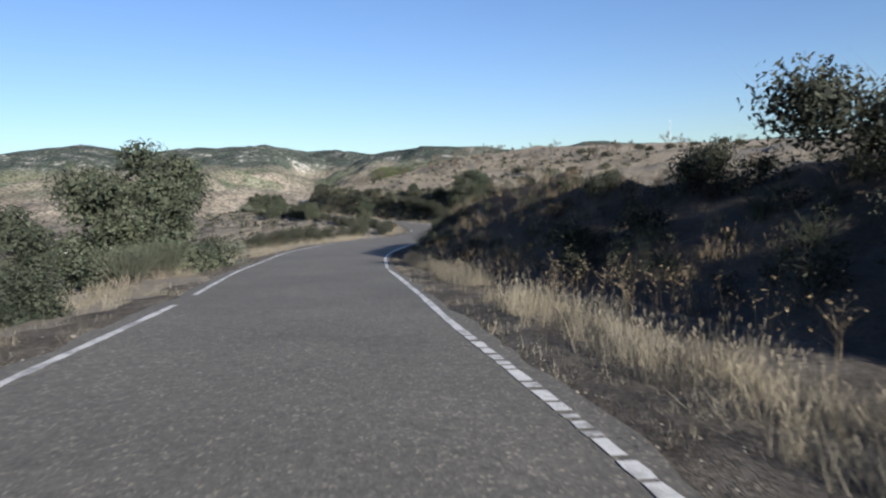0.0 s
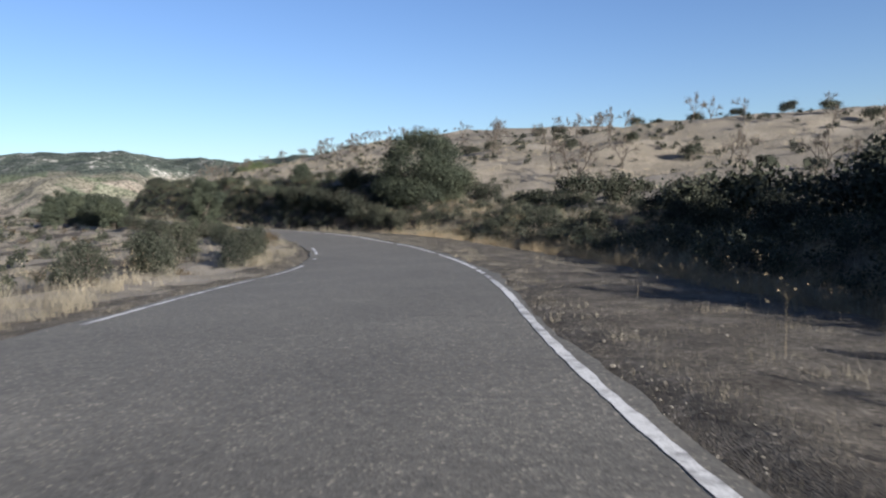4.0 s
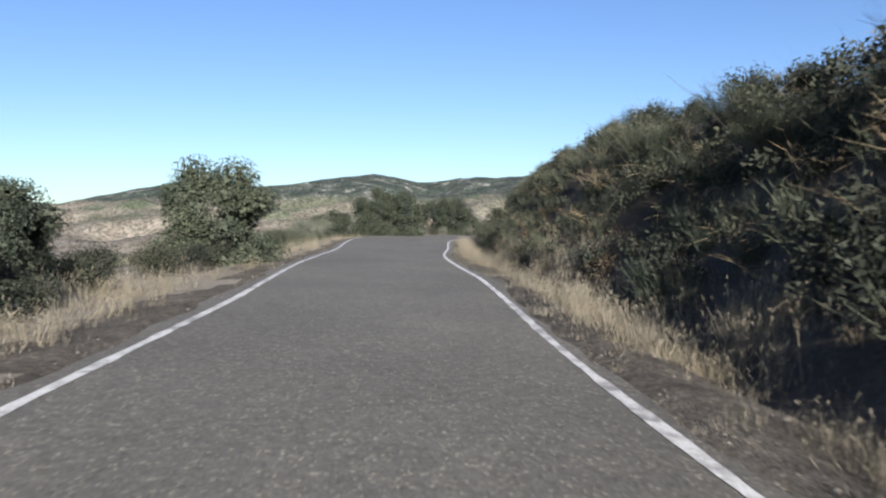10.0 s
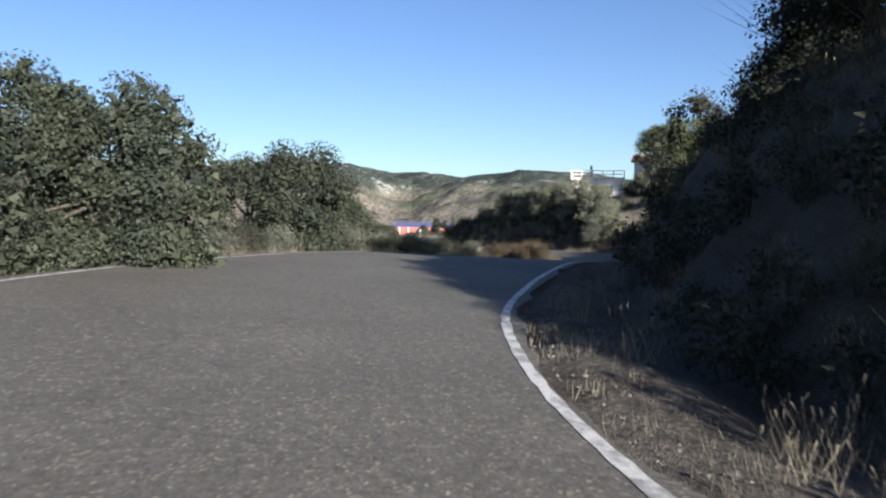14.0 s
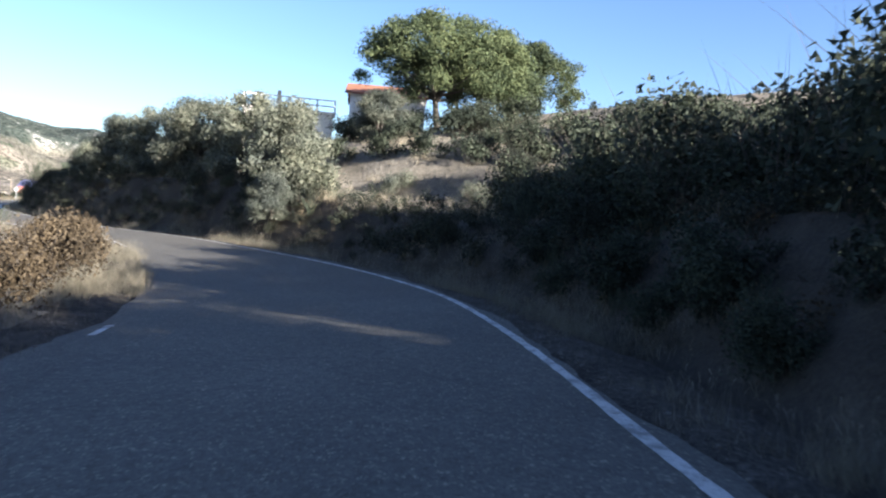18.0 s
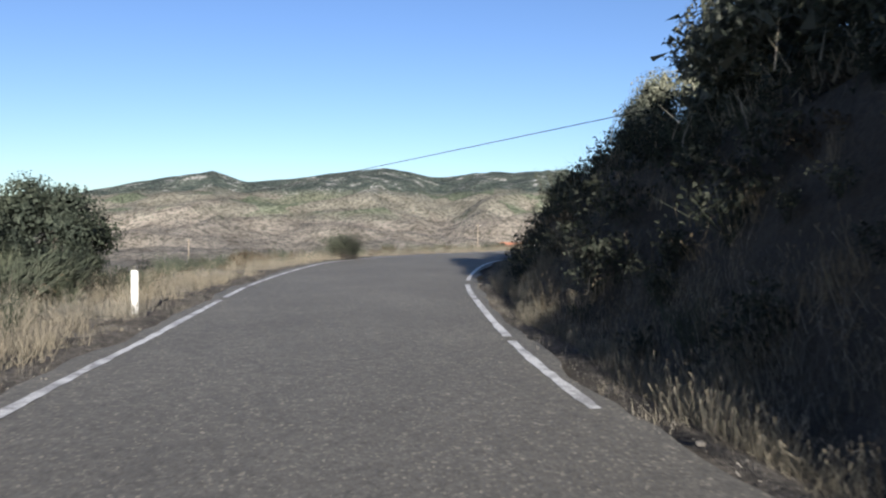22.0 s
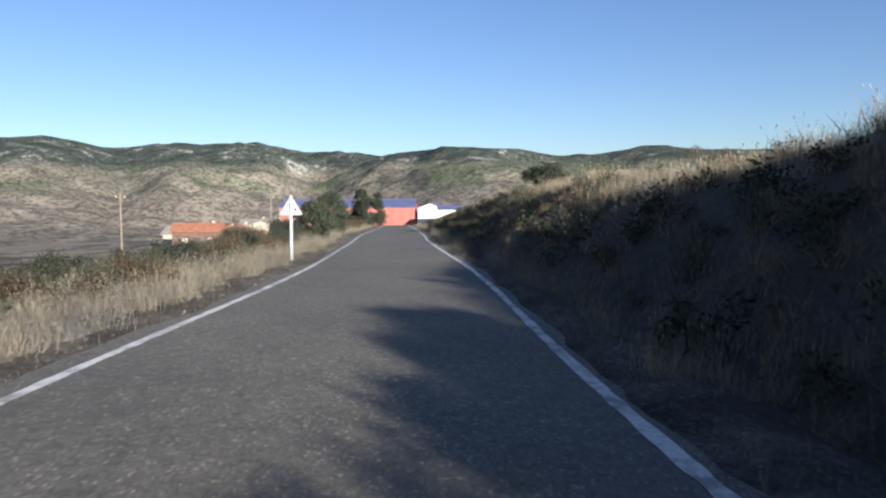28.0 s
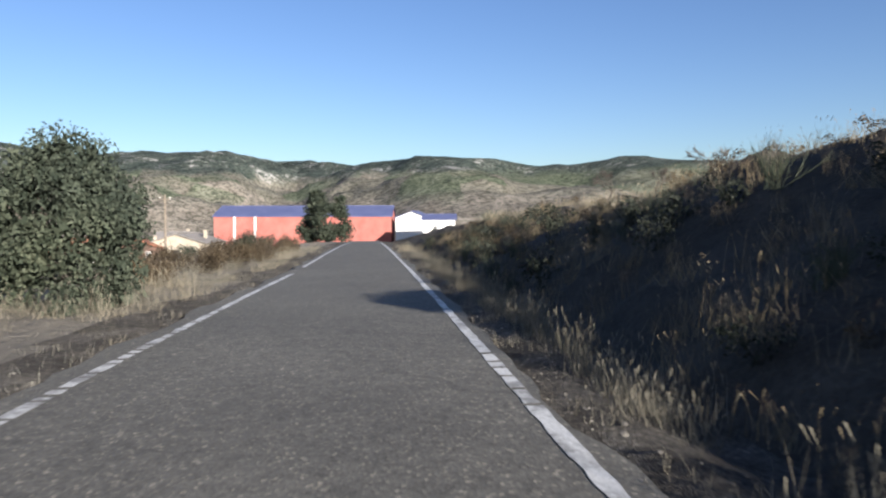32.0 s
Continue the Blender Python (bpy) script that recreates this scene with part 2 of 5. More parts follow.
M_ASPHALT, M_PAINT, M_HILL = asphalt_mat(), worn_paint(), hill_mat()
M_PATCH = two_scale("asphalt_patch", [(0.3, (0.040, 0.038, 0.035)), (0.7, (0.058, 0.055, 0.051))], 3, 60, 0.8, 0.4, 0.4, 0.006)
M_STAIN = broken(two_scale("worn_mend", [(0.3, (0.055, 0.052, 0.047)), (0.7, (0.072, 0.068, 0.061))], 4, 60, 0.8, 0.4, 0.3, 0.005), 1.6)
M_GRAVEL = gravel_mat()
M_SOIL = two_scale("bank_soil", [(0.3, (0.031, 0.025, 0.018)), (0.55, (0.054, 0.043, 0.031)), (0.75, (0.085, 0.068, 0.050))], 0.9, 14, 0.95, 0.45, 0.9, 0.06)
M_FIELD = two_scale("dry_grassland", [(0.3, (0.100, 0.086, 0.066)), (0.55, (0.160, 0.140, 0.110)), (0.75, (0.225, 0.200, 0.162))], 0.16, 4.5, 0.95, 0.4, 0.8, 0.12)
M_BARK = two_scale("grey_bark", [(0.3, (0.042, 0.035, 0.028)), (0.7, (0.098, 0.086, 0.071))], 5, 45, 0.9, 0.45, 0.8, 0.02)
M_TWIG = two_scale("bare_twigs", [(0.3, (0.051, 0.042, 0.034)), (0.7, (0.108, 0.093, 0.078))], 4, 30, 0.9, 0.4, 0.3, 0.01)
M_OAK = leaf_mat("holm_oak_leaves", (0.018, 0.025, 0.018), (0.074, 0.086, 0.065))
M_OLIVE = leaf_mat("olive_leaves", (0.058, 0.069, 0.055), (0.168, 0.176, 0.150))
M_PINE = leaf_mat("pine_needles", (0.032, 0.047, 0.025), (0.108, 0.130, 0.070))
M_BROOM = leaf_mat("broom_stems", (0.025, 0.033, 0.024), (0.082, 0.092, 0.070))
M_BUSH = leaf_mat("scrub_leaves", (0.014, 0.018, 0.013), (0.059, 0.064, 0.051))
M_RUST = leaf_mat("rusty_scrub", (0.034, 0.026, 0.017), (0.105, 0.083, 0.058))
M_STRAW = leaf_mat("dry_grass_blades", (0.130, 0.117, 0.092), (0.285, 0.262, 0.218), 0.7, 0.35)
M_STALK = leaf_mat("dry_stalks", (0.114, 0.091, 0.060), (0.245, 0.205, 0.148), 0.8, 0.2)


# ---------------------------------------------------------------- plan of the road
# A reference line every 10 m: place, height, sideways slope (degrees, right side up).
ROAD_X = [-0.03, -1.19, -2.59, -3.67, -4.33, -4.57, -4.01, -2.92, -2.09, -2.07, -3.40, -6.05, -9.72, -14.02, -18.63,
          -23.25, -27.70, -31.92, -35.79, -39.15, -41.28, -41.36, -39.50, -37.12, -35.07, -34.42, -35.72, -38.93, -43.47, -48.39,
          -52.26, -54.61, -56.01, -57.24, -58.22, -58.83, -59.42, -60.06, -60.69, -61.33, -61.97, -62.61, -63.25, -63.89]
ROAD_Y = [-0.05, 9.87, 19.76, 29.70, 39.68, 49.68, 59.67, 69.61, 79.59, 89.61, 99.54, 109.17, 118.48, 127.52, 136.39,
          145.25, 154.20, 163.26, 172.48, 181.91, 191.64, 201.61, 211.42, 221.11, 230.89, 240.90, 250.86, 260.32, 269.23, 277.92,
          287.16, 296.83, 306.73, 316.64, 326.59, 336.59, 346.58, 356.55, 366.53, 376.51, 386.48, 396.46, 406.44, 416.42]
ROAD_Z = [0.01, -0.34, -0.80, -1.27, -1.68, -2.02, -2.28, -2.53, -2.77, -2.83, -2.72, -2.66, -2.64, -2.47, -2.26, -2.08, -1.89, -1.76, -1.70, -1.49, -1.34, -1.29,
          -1.28, -1.71, -2.26, -2.57, -2.65, -2.64, -2.74, -2.82, -2.78, -2.67, -2.71, -2.82, -2.94, -3.02, -3.05, -3.14, -3.24, -3.30, -3.41, -3.52, -3.62, -3.73]
ROAD_B = [-1.7, -1.7, -1.6, -1.6, -1.9, -1.8, -1.0, 0.4, 2.1, 3.0, 2.9, 1.7, 0.2, -1.3, -2.0, -1.8, -1.5, -1.2, -1.2, -1.2, -1.5, -1.9,
          -1.6, 0.2, 2.7, 4.0, 3.1, 1.0, 0.1, 0.3, 0.8, 0.0, -0.3, -0.5, -0.5, -0.1, 0.2, 0.4, 0.4, 0.4, 0.4, 0.4, 0.4, 0.5]
# edge lines, every 5 m
LINE_L = [-3.11, -3.15, -3.19, -3.25, -3.53, -3.88, -4.07, -4.33, -4.68, -4.79, -4.76, -4.67, -4.54, -4.39, -4.23, -3.89, -3.01, -2.43, -2.18, -1.99, -1.97, -2.05,
          -2.21, -2.35, -2.52, -2.70, -2.78, -2.80, -2.71, -2.59, -2.43, -2.33, -2.46, -2.63, -2.70, -2.90, -3.21, -3.70, -4.47, -5.50, -6.62, -7.50, -7.83, -7.67,
          -7.12, -6.25, -5.26, -4.49, -3.84, -3.33, -2.88, -2.51, -2.14, -1.83, -1.63, -1.98, -2.28, -2.31, -2.49, -3.06, -3.95, -4.74, -5.41, -5.40, -5.08, -4.58,
          -4.10, -3.76, -3.56, -3.32, -3.04, -2.81, -2.75, -2.75, -2.72, -2.78, -2.85, -2.78, -2.60, -2.50, -2.36, -2.36, -2.36, -2.36, -2.36, -2.36, -2.36]
LINE_R = [1.67, 1.48, 1.23, 1.30, 1.32, 1.16, 1.19, 1.12, 1.17, 1.35, 1.63, 1.84, 2.02, 2.18, 2.46, 2.58, 2.48, 2.26, 2.01, 1.57, 1.48, 1.42,
          1.36, 1.71, 1.93, 1.76, 2.01, 2.04, 1.98, 2.01, 2.13, 2.39, 2.55, 2.39, 2.28, 2.31, 2.48, 2.56, 2.27, 1.76, 1.20, 0.98, 1.16, 1.04,
          0.74, 0.89, 1.28, 1.67, 2.02, 2.55, 3.02, 2.96, 2.67, 2.39, 2.40, 2.48, 2.27, 2.39, 2.39, 2.28, 1.94, 1.62, 1.22, 0.98, 0.96, 1.00,
          1.03, 1.05, 1.09, 1.17, 1.28, 1.26, 1.07, 1.01, 0.95, 0.98, 1.12, 1.09, 1.09, 1.09, 1.12, 1.12, 1.12, 1.12, 1.12, 1.12, 1.12]
# Right-hand bank: chainage, width of the verge, run of the slope, its height, rise per metre behind it
BANK = [(-60, 3, 5, 3.4, .14), (0, 4.6, 6, 2.6, .12), (13, 4.4, 6, 2.9, .10), (23, 2.8, 4.5, 2.8, .10), (32, 1.4, 3.0, 2.6, .09), (44, 1.3, 2.8, 2.4, .09),
        (52, 2.0, 4, 1.1, .126), (60, 5.5, 4, 0.7, .128), (84, 6, 4, 0.9, .128), (100, 6.0, 4, 1.2, .128), (109, 5.2, 4, 1.7, .128), (117, 3.0, 4, 3.1, .13), (127, 2.0, 4.2, 3.8, .13),
        (150, 1.8, 4.8, 4.4, .125), (175, 1.7, 4.8, 4.6, .15), (190, 1.8, 4.5, 4.2, .17), (205, 1.8, 4.1, 4.5, .195), (218, 1.7, 3.6, 4.2, .17),
        (228, 2.2, 2.5, 2.6, .06), (245, 2.4, 2.2, 1.9, .05), (262, 2.2, 2.2, 2.1, .07), (275, 1.5, 1.9, 2.7, .12), (287, 1.2, 1.6, 3.0, .12),
        (303, 1.1, 2.0, 2.5, .10), (315, 1.3, 2.8, 2.7, .12), (328, 1.5, 3.4, 3.3, .12), (340, 1.5, 4.0, 3.0, .10), (360, 1.5, 4.2, 2.35, .06),
        (385, 1.6, 4.6, 2.6, .04), (430, 2, 5, 2.0, .03), (500, 2, 5, .5, .02)]
# Left-hand side: chainage, width of the level verge, fall per metre behind it
FALL = [(-60, 2.5, .20), (0, 2.2, .20), (40, 2.4, .18), (60, 3.0, .06), (95, 4.0, .05), (115, 4.5, .10), (150, 4, .13), (185, 5, .10), (215, 8, .12),
        (235, 5, .03), (255, 4, .05), (272, 4, .12), (300, 3.2, .16), (340, 3.0, .17), (400, 4, .14), (520, 5, .08)]

ROAD_S = np.arange(len(ROAD_X)) * 10.0
SM = np.arange(-60.0, 540.5, 0.5)                     # fine chainage


def smooth_table(xs, ys, q, w=9):
    v = np.interp(q, xs, ys)
    k = np.hanning(2 * w + 1)
    p = np.concatenate([np.full(w, v[0]), v, np.full(w, v[-1])])
    return np.convolve(p, k / k.sum(), "valid")


def spline(xs, ys, q):
    """Catmull-Rom through even stations, straight on beyond both ends."""
    ys = np.asarray(ys, float)
    ys = np.concatenate([[2 * ys[0] - ys[1]], ys, [2 * ys[-1] - ys[-2]]])
    f = (q - xs[0]) / 10.0
    i = np.clip(np.floor(f).astype(int), 0, len(xs) - 2)
    u = np.clip(f - i, 0, 1)
    a, b, c, d = ys[i], ys[i + 1], ys[i + 2], ys[i + 3]
    v = 0.5 * (2 * b + (c - a) * u + (2 * a - 5 * b + 4 * c - d) * u ** 2 + (3 * b - a - 3 * c + d) * u ** 3)
    return v + np.where(f < 0, f * (ys[2] - ys[1]), 0) + np.where(f > len(xs) - 1, (f - len(xs) + 1) * (ys[-2] - ys[-3]), 0)


CX, CY = spline(ROAD_S, ROAD_X, SM), spline(ROAD_S, ROAD_Y, SM)
CZ = spline(ROAD_S, ROAD_Z, SM) - 1.1 * (np.clip(SM - 385, 0, 140) / 113) ** 2
CB = np.tan(np.radians(smooth_table(ROAD_S, ROAD_B, SM, 12)))
TX, TY = np.gradient(CX), np.gradient(CY)
TL = np.hypot(TX, TY)
NX, NY = TY / TL, -TX / TL                            # to the right
LINE_S = np.arange(len(LINE_L)) * 5.0
EL, ER = smooth_table(LINE_S, LINE_L, SM, 6), smooth_table(LINE_S, LINE_R, SM, 6)
BK = [smooth_table([r[0] for r in BANK], [r[i] for r in BANK], SM, 7) for i in range(1, 5)]
FL = [smooth_table([r[0] for r in FALL], [r[i] for r in FALL], SM, 9) for i in range(1, 3)]
AXIS = (math.cos(radians(9.4)), math.sin(radians(9.4)))


def hash01(i, j, seed):
    h = (i * 374761393 + j * 668265263 + seed * 1442695041) & 0xFFFFFFFF
    h = ((h ^ (h >> 13)) * 1274126177) & 0xFFFFFFFF
    return ((h ^ (h >> 16)) & 0xFFFF) / 65535.0


def value_noise(x, y, seed=0):
    xi, yi = np.floor(x).astype(np.int64), np.floor(y).astype(np.int64)
    u, v = x - xi, y - yi
    u, v = u * u * (3 - 2 * u), v * v * (3 - 2 * v)
    a, b, c, d = hash01(xi, yi, seed), hash01(xi + 1, yi, seed), hash01(xi, yi + 1, seed), hash01(xi + 1, yi + 1, seed)
    return (a * (1 - u) + b * u) * (1 - v) + (c * (1 - u) + d * u) * v - 0.5


def fbm(x, y, octaves=4, seed=0):
    t, amp = 0.0, 1.0
    for k in range(octaves):
        t = t + amp * value_noise(x * 2 ** k + 13.7 * k, y * 2 ** k - 7.1 * k, seed + k)
        amp *= 0.5
    return t


def sstep(a, b, x):
    u = np.clip((x - a) / (b - a), 0, 1)
    return u * u * (3 - 2 * u)


# Skyline of the hills round the valley: bearing to the left (degrees), slope of sight up to the crest
CREST = [(-180, .05), (-60, .06), (-25, .068), (-18, .072), (-15.4, .079), (-12, .0665), (-10.4, .069), (-8.7, .0653), (-5.6, .0768), (-2, .0808), (2.2, .0755), (5, .067), (8.1, .0735),
         (10.3, .0712), (14, .083), (17.1, .0815), (20.8, .080), (24.4, .0712), (26.4, .080), (28.4, .085), (32.4, .077), (35.8, .0686), (39.1, .063), (41.4, .0757), (45.2, .0655),
         (48.8, .051), (52.2, .039), (70, .045), (180, .05)]
CREST_R = [(-180, 1500), (-25, 1500), (-8, 1700), (-2, 1600), (4, 1900), (9, 2500), (14, 2300), (20, 2200), (24, 2500), (30, 2300), (41, 2300), (60, 2300), (180, 1800)]


def far_height(x, y):
    dx, dy = x + 55.0, y - 300.0
    r, b = np.hypot(dx, dy), np.degrees(np.arctan2(-dx, dy))
    e, big = np.interp(b, *zip(*CREST)), np.interp(b, *zip(*CREST_R))
    u = r / big
    crest = e * big - 2.0
    floor = -26.0 + 14 * sstep(0.30, 0.05, u)
    ridges = np.abs(fbm(x / 330.0, y / 330.0, 4, 5))
    spurs = np.abs(fbm(x / 120.0 + 3, y / 120.0, 3, 9))
    rise = sstep(0.24, 1.0, u) ** 1.25
    z = floor + (crest - floor) * rise
    z = z - (ridges * 78 + spurs * 30) * sstep(0.28, 0.6, u) * sstep(1.0, 0.86, u) - spurs * 16 * sstep(.12, .3, u) * sstep(.7, .4, u)
    z = z + fbm(x / 60.0, y / 60.0, 3, 21) * 8 * sstep(0.7, 1.0, u)
    z = np.where(u > 1, crest - (u - 1) * big * 0.22 + fbm(x / 60.0, y / 60.0, 3, 21) * 9, z)
    return z


def ground(s, u, side):
    """World x, y, z of the ground at chainage s, u metres outside the edge line on that side (+1 right, -1 left)."""
    s, u = np.broadcast_arrays(np.asarray(s, float), np.asarray(u, float))
    at = lambda v: np.interp(s, SM, v)
    over = np.clip(s - 540, 0, None) - np.clip(-60 - s, 0, None)        # straight on beyond the table
    edge = at(ER) if side > 0 else at(EL)
    d = edge + side * u
    w = sstep(8, 60, np.abs(d))
    nx, ny = at(NX) * (1 - w) + AXIS[0] * w, at(NY) * (1 - w) + AXIS[1] * w
    l = np.hypot(nx, ny)
    tx, ty = -AXIS[1], AXIS[0]
    x, y = at(CX) + nx / l * d + tx * over, at(CY) + ny / l * d + ty * over
    z0 = at(CZ) + edge * at(CB) * np.exp(-u / 6.0)
    rough = fbm(x * 0.9, y * 0.9, 3, 2)
    if side > 0:
        v, run, h, m = (at(k) for k in BK)
        v = v + 0.7 * value_noise(s / 5.0, s * 0, 31)
        h = h * (1 + 0.28 * value_noise(s / 7.0, s * 0, 33))
        t = np.clip((u - v) / run, 0, 1)
        z = -0.04 * np.minimum(u, v) - 0.22 * np.exp(-((u - v) / 0.5) ** 2) + h * (0.75 * t + 0.25 * t * t * (3 - 2 * t))
        back = np.clip(u - v - run, 0, None)
        top_at = 62 - 14 * sstep(185, 215, s)               # the slope levels out here
        z = z + m * np.minimum(back, top_at) - 0.02 * np.clip(back - top_at, 0, 80) + 0.35 * np.minimum(back, 1) * value_noise(x / 9, y / 9, 41) * 4 * sstep(0, 12, back)
        # a second step carries the houses on the terraces
        terrace = sstep(222, 232, s) * sstep(300, 284, s)
        z = z + terrace * (1.7 * sstep(5.5, 8.5, back) + 0.11 * np.clip(back - 9, 0, 30))
        z = z + rough * (0.10 + 0.34 * sstep(v * 0.8, v + 1.2, u))
        far = sstep(150, 420, u)
        z = (z0 + z) * (1 - far) + far * np.maximum(far_height(x, y), 18 + 8 * value_noise(x / 90, y / 90, 5))
    else:
        v, fall = (at(k) for k in FL)
        v = v + 0.8 * value_noise(s / 6.0, s * 0, 51)
        back = np.clip(u - v, 0, None)
        z = -0.03 * np.minimum(u, v) - fall * np.minimum(back, 38) - 0.035 * np.clip(back - 38, 0, 160)
        z = z + rough * (0.07 + 0.30 * sstep(1.0, 4.0, u)) + 0.9 * value_noise(x / 14, y / 14, 61) * sstep(4, 25, u)
        far = sstep(70, 260, u)
        z = (z0 + z) * (1 - far) + far * far_height(x, y)
    ahead = sstep(470, 760, s)
    z = z * (1 - ahead) + ahead * far_height(x, y)
    return x, y, z


def spot(s, u, side, sink=0.05):
    x, y, z = ground(s, u, side)
    return float(x), float(y), float(z) - sink


# ---------------------------------------------------------------- mesh helpers
def mesh_np(name, verts, faces, mats, idx=None, smooth=False):
    """A mesh from arrays: all faces of one size."""
    me = bpy.data.meshes.new(name)
    verts, faces = np.asarray(verts, np.float32), np.asarray(faces, np.int32)
    k = faces.shape[1]
    me.vertices.add(len(verts))
    me.vertices.foreach_set("co", verts.ravel())
    me.loops.add(faces.size)
    me.loops.foreach_set("vertex_index", faces.ravel())
    me.polygons.add(len(faces))
    me.polygons.foreach_set("loop_start", np.arange(0, faces.size, k, dtype=np.int32))
    for m in mats:
        me.materials.append(m)
    if idx is not None:
        me.polygons.foreach_set("material_index", np.asarray(idx, np.int32))
    me.polygons.foreach_set("use_smooth", np.full(len(faces), smooth, bool))
    me.update(calc_edges=True)
    return me


def part(name, bm, material, parent, label=""):
    me = bpy.data.meshes.new(name)
    bmesh.ops.recalc_face_normals(bm, faces=bm.faces)
    bm.to_mesh(me)
    bm.free()
    me.materials.append(material)
    ob = new(name, me)
    ob.parent = parent
    return tagged(ob, label)


def part_np(name, vf, material, parent, label=""):
    ob = new(name, mesh_np(name, vf[0], vf[1], [material], None, vf[1].shape[1] == 4))
    ob.parent = parent
    return tagged(ob, label)


def box(bm, x0, x1, y0, y1, z0, z1, bevel=0.0):
    made = bmesh.ops.create_cube(bm, size=1)["verts"]
    for v in made:
        v.co = Vector((x0 + (v.co.x + .5) * (x1 - x0), y0 + (v.co.y + .5) * (y1 - y0), z0 + (v.co.z + .5) * (z1 - z0)))
    if bevel:
        edges = {e for v in made for e in v.link_edges}
        bmesh.ops.bevel(bm, geom=list(edges), offset=bevel, segments=2, affect="EDGES")
    return bm


def boxed(x0, x1, y0, y1, z0, z1, bevel=0.0):
    return box(bmesh.new(), x0, x1, y0, y1, z0, z1, bevel)


def join_vf(parts):
    vs, fs, n = [], [], 0
    for v, f in parts:
        vs.append(v)
        fs.append(np.asarray(f) + n)
        n += len(v)
    return np.concatenate(vs), np.concatenate(fs)


# ---------------------------------------------------------------- ground: one sheet from the road to the skyline
def growing(a, b, step, factor, most):
    out = [a]
    while out[-1] < b:
        out.append(out[-1] + step)
        step = min(step * factor, most)
    return out


ROWS = np.array([-s for s in growing(61, 700, 4, 1.25, 60)][::-1] + list(np.arange(-60, 480, 1.0)) + growing(480, 3000, 1.5, 1.06, 26))
UL = np.array(growing(0, 9, 0.3, 1.02, 0.6)[:-1] + growing(9, 2700, 0.7, 1.085, 30))
UR = np.array(growing(0, 11, 0.3, 1.01, 0.4)[:-1] + growing(11, 1900, 0.6, 1.11, 45))


def build_ground():
    lx, ly, lz = ground(ROWS[:, None], UL[None, :], -1)
    rx, ry, rz = ground(ROWS[:, None], UR[None, :], 1)
    lz, rz = lz - 0.09 * (UL < 0.42)[None, :], rz - 0.09 * (UR < 0.36)[None, :]
    x, y, z = (np.concatenate([a[:, ::-1], b], 1) for a, b in ((lx, rx), (ly, ry), (lz, rz)))
    n, m = x.shape
    verts = np.stack([x, y, z], -1).reshape(-1, 3)
    i, j = np.meshgrid(np.arange(n - 1), np.arange(m - 1), indexing="ij")
    a = i * m + j
    faces = np.stack([a, a + 1, a + m + 1, a + m], -1).reshape(-1, 4)
    u = np.concatenate([-UL[::-1], UR])
    uc = ((u[:-1] + u[1:]) / 2)[None, :] + 0 * a
    sc = ((ROWS[:-1] + ROWS[1:]) / 2)[:, None] + 0 * a
    xc, yc = x[:-1, :-1], y[:-1, :-1]
    jit = fbm(xc / 2.5, yc / 2.5, 3, 77)
    verge, run = np.interp(sc, SM, BK[0]), np.interp(sc, SM, BK[1])
    kind = np.full(a.shape, 3)
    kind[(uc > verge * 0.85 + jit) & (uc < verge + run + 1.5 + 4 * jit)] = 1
    kind[(uc <= verge * 0.85 + jit) & (uc > -1.5 - 1.6 * jit)] = 0
    kind[(uc > -1.5 - 1.6 * jit) & (uc <= 0)] = 0
    kind[(uc <= -5) & (jit > 0.12) & (uc > -80)] = 1
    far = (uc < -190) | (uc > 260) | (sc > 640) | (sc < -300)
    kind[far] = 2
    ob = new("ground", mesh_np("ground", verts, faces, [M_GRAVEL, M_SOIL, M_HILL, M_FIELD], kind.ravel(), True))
    tagged(ob, "dry hillside with gravel verges, earth banks and valley", "ground", kind="structure")


build_ground()


# ---------------------------------------------------------------- road
def strip_mesh(name, s, d0, d1, lift, material, parent=None, thick=0.0, label=""):
    """A band along the road between two offsets, lying on its cambered surface."""
    at = lambda v: np.interp(s, SM, v)
    cols = []
    for d in (d0, d1):
        cols.append(np.stack([at(CX) + at(NX) * d, at(CY) + at(NY) * d, at(CZ) + at(CB) * d + lift], -1))
    if thick:
        cols = [cols[0] - (0, 0, thick), cols[0], cols[0], cols[1], cols[1], cols[1] - (0, 0, thick)]
    v = np.stack(cols, 1)
    n, k = v.shape[:2]
    i, j = np.meshgrid(np.arange(n - 1), np.arange(0, k, 2), indexing="ij")
    a = i * k + j
    ob = new(name, mesh_np(name, v.reshape(-1, 3), np.stack([a, a + 1, a + k + 1, a + k], -1).reshape(-1, 4), [material], None, True))
    if parent:
        ob.parent = parent
    return tagged(ob, label)


SR = np.arange(-60, 520, 0.4)
wob = lambda seed, amp: amp * (value_noise(SR / 1.7, SR * 0, seed) + value_noise(SR / 0.5, SR * 0, seed + 3) * 0.5)
RAG_L, RAG_R = np.interp(SR, SM, EL) - 0.32 + wob(3, 0.24), np.interp(SR, SM, ER) + 0.24 + wob(8, 0.24)
road = strip_mesh("road", SR, RAG_L, RAG_R, 0.0, M_ASPHALT, None, 0.12)
tagged(road, "narrow grey country road of worn coarse asphalt with ragged edges", "road", kind="structure")

def chips(a, b, seed):
    """Short uneven bites out of a line between two chainages."""
    q, out = np.random.default_rng(seed), []
    while a < b:
        w = q.uniform(.03, .12)
        out.append((a, a + w))
        a += w + q.uniform(.09, .50)
    return out


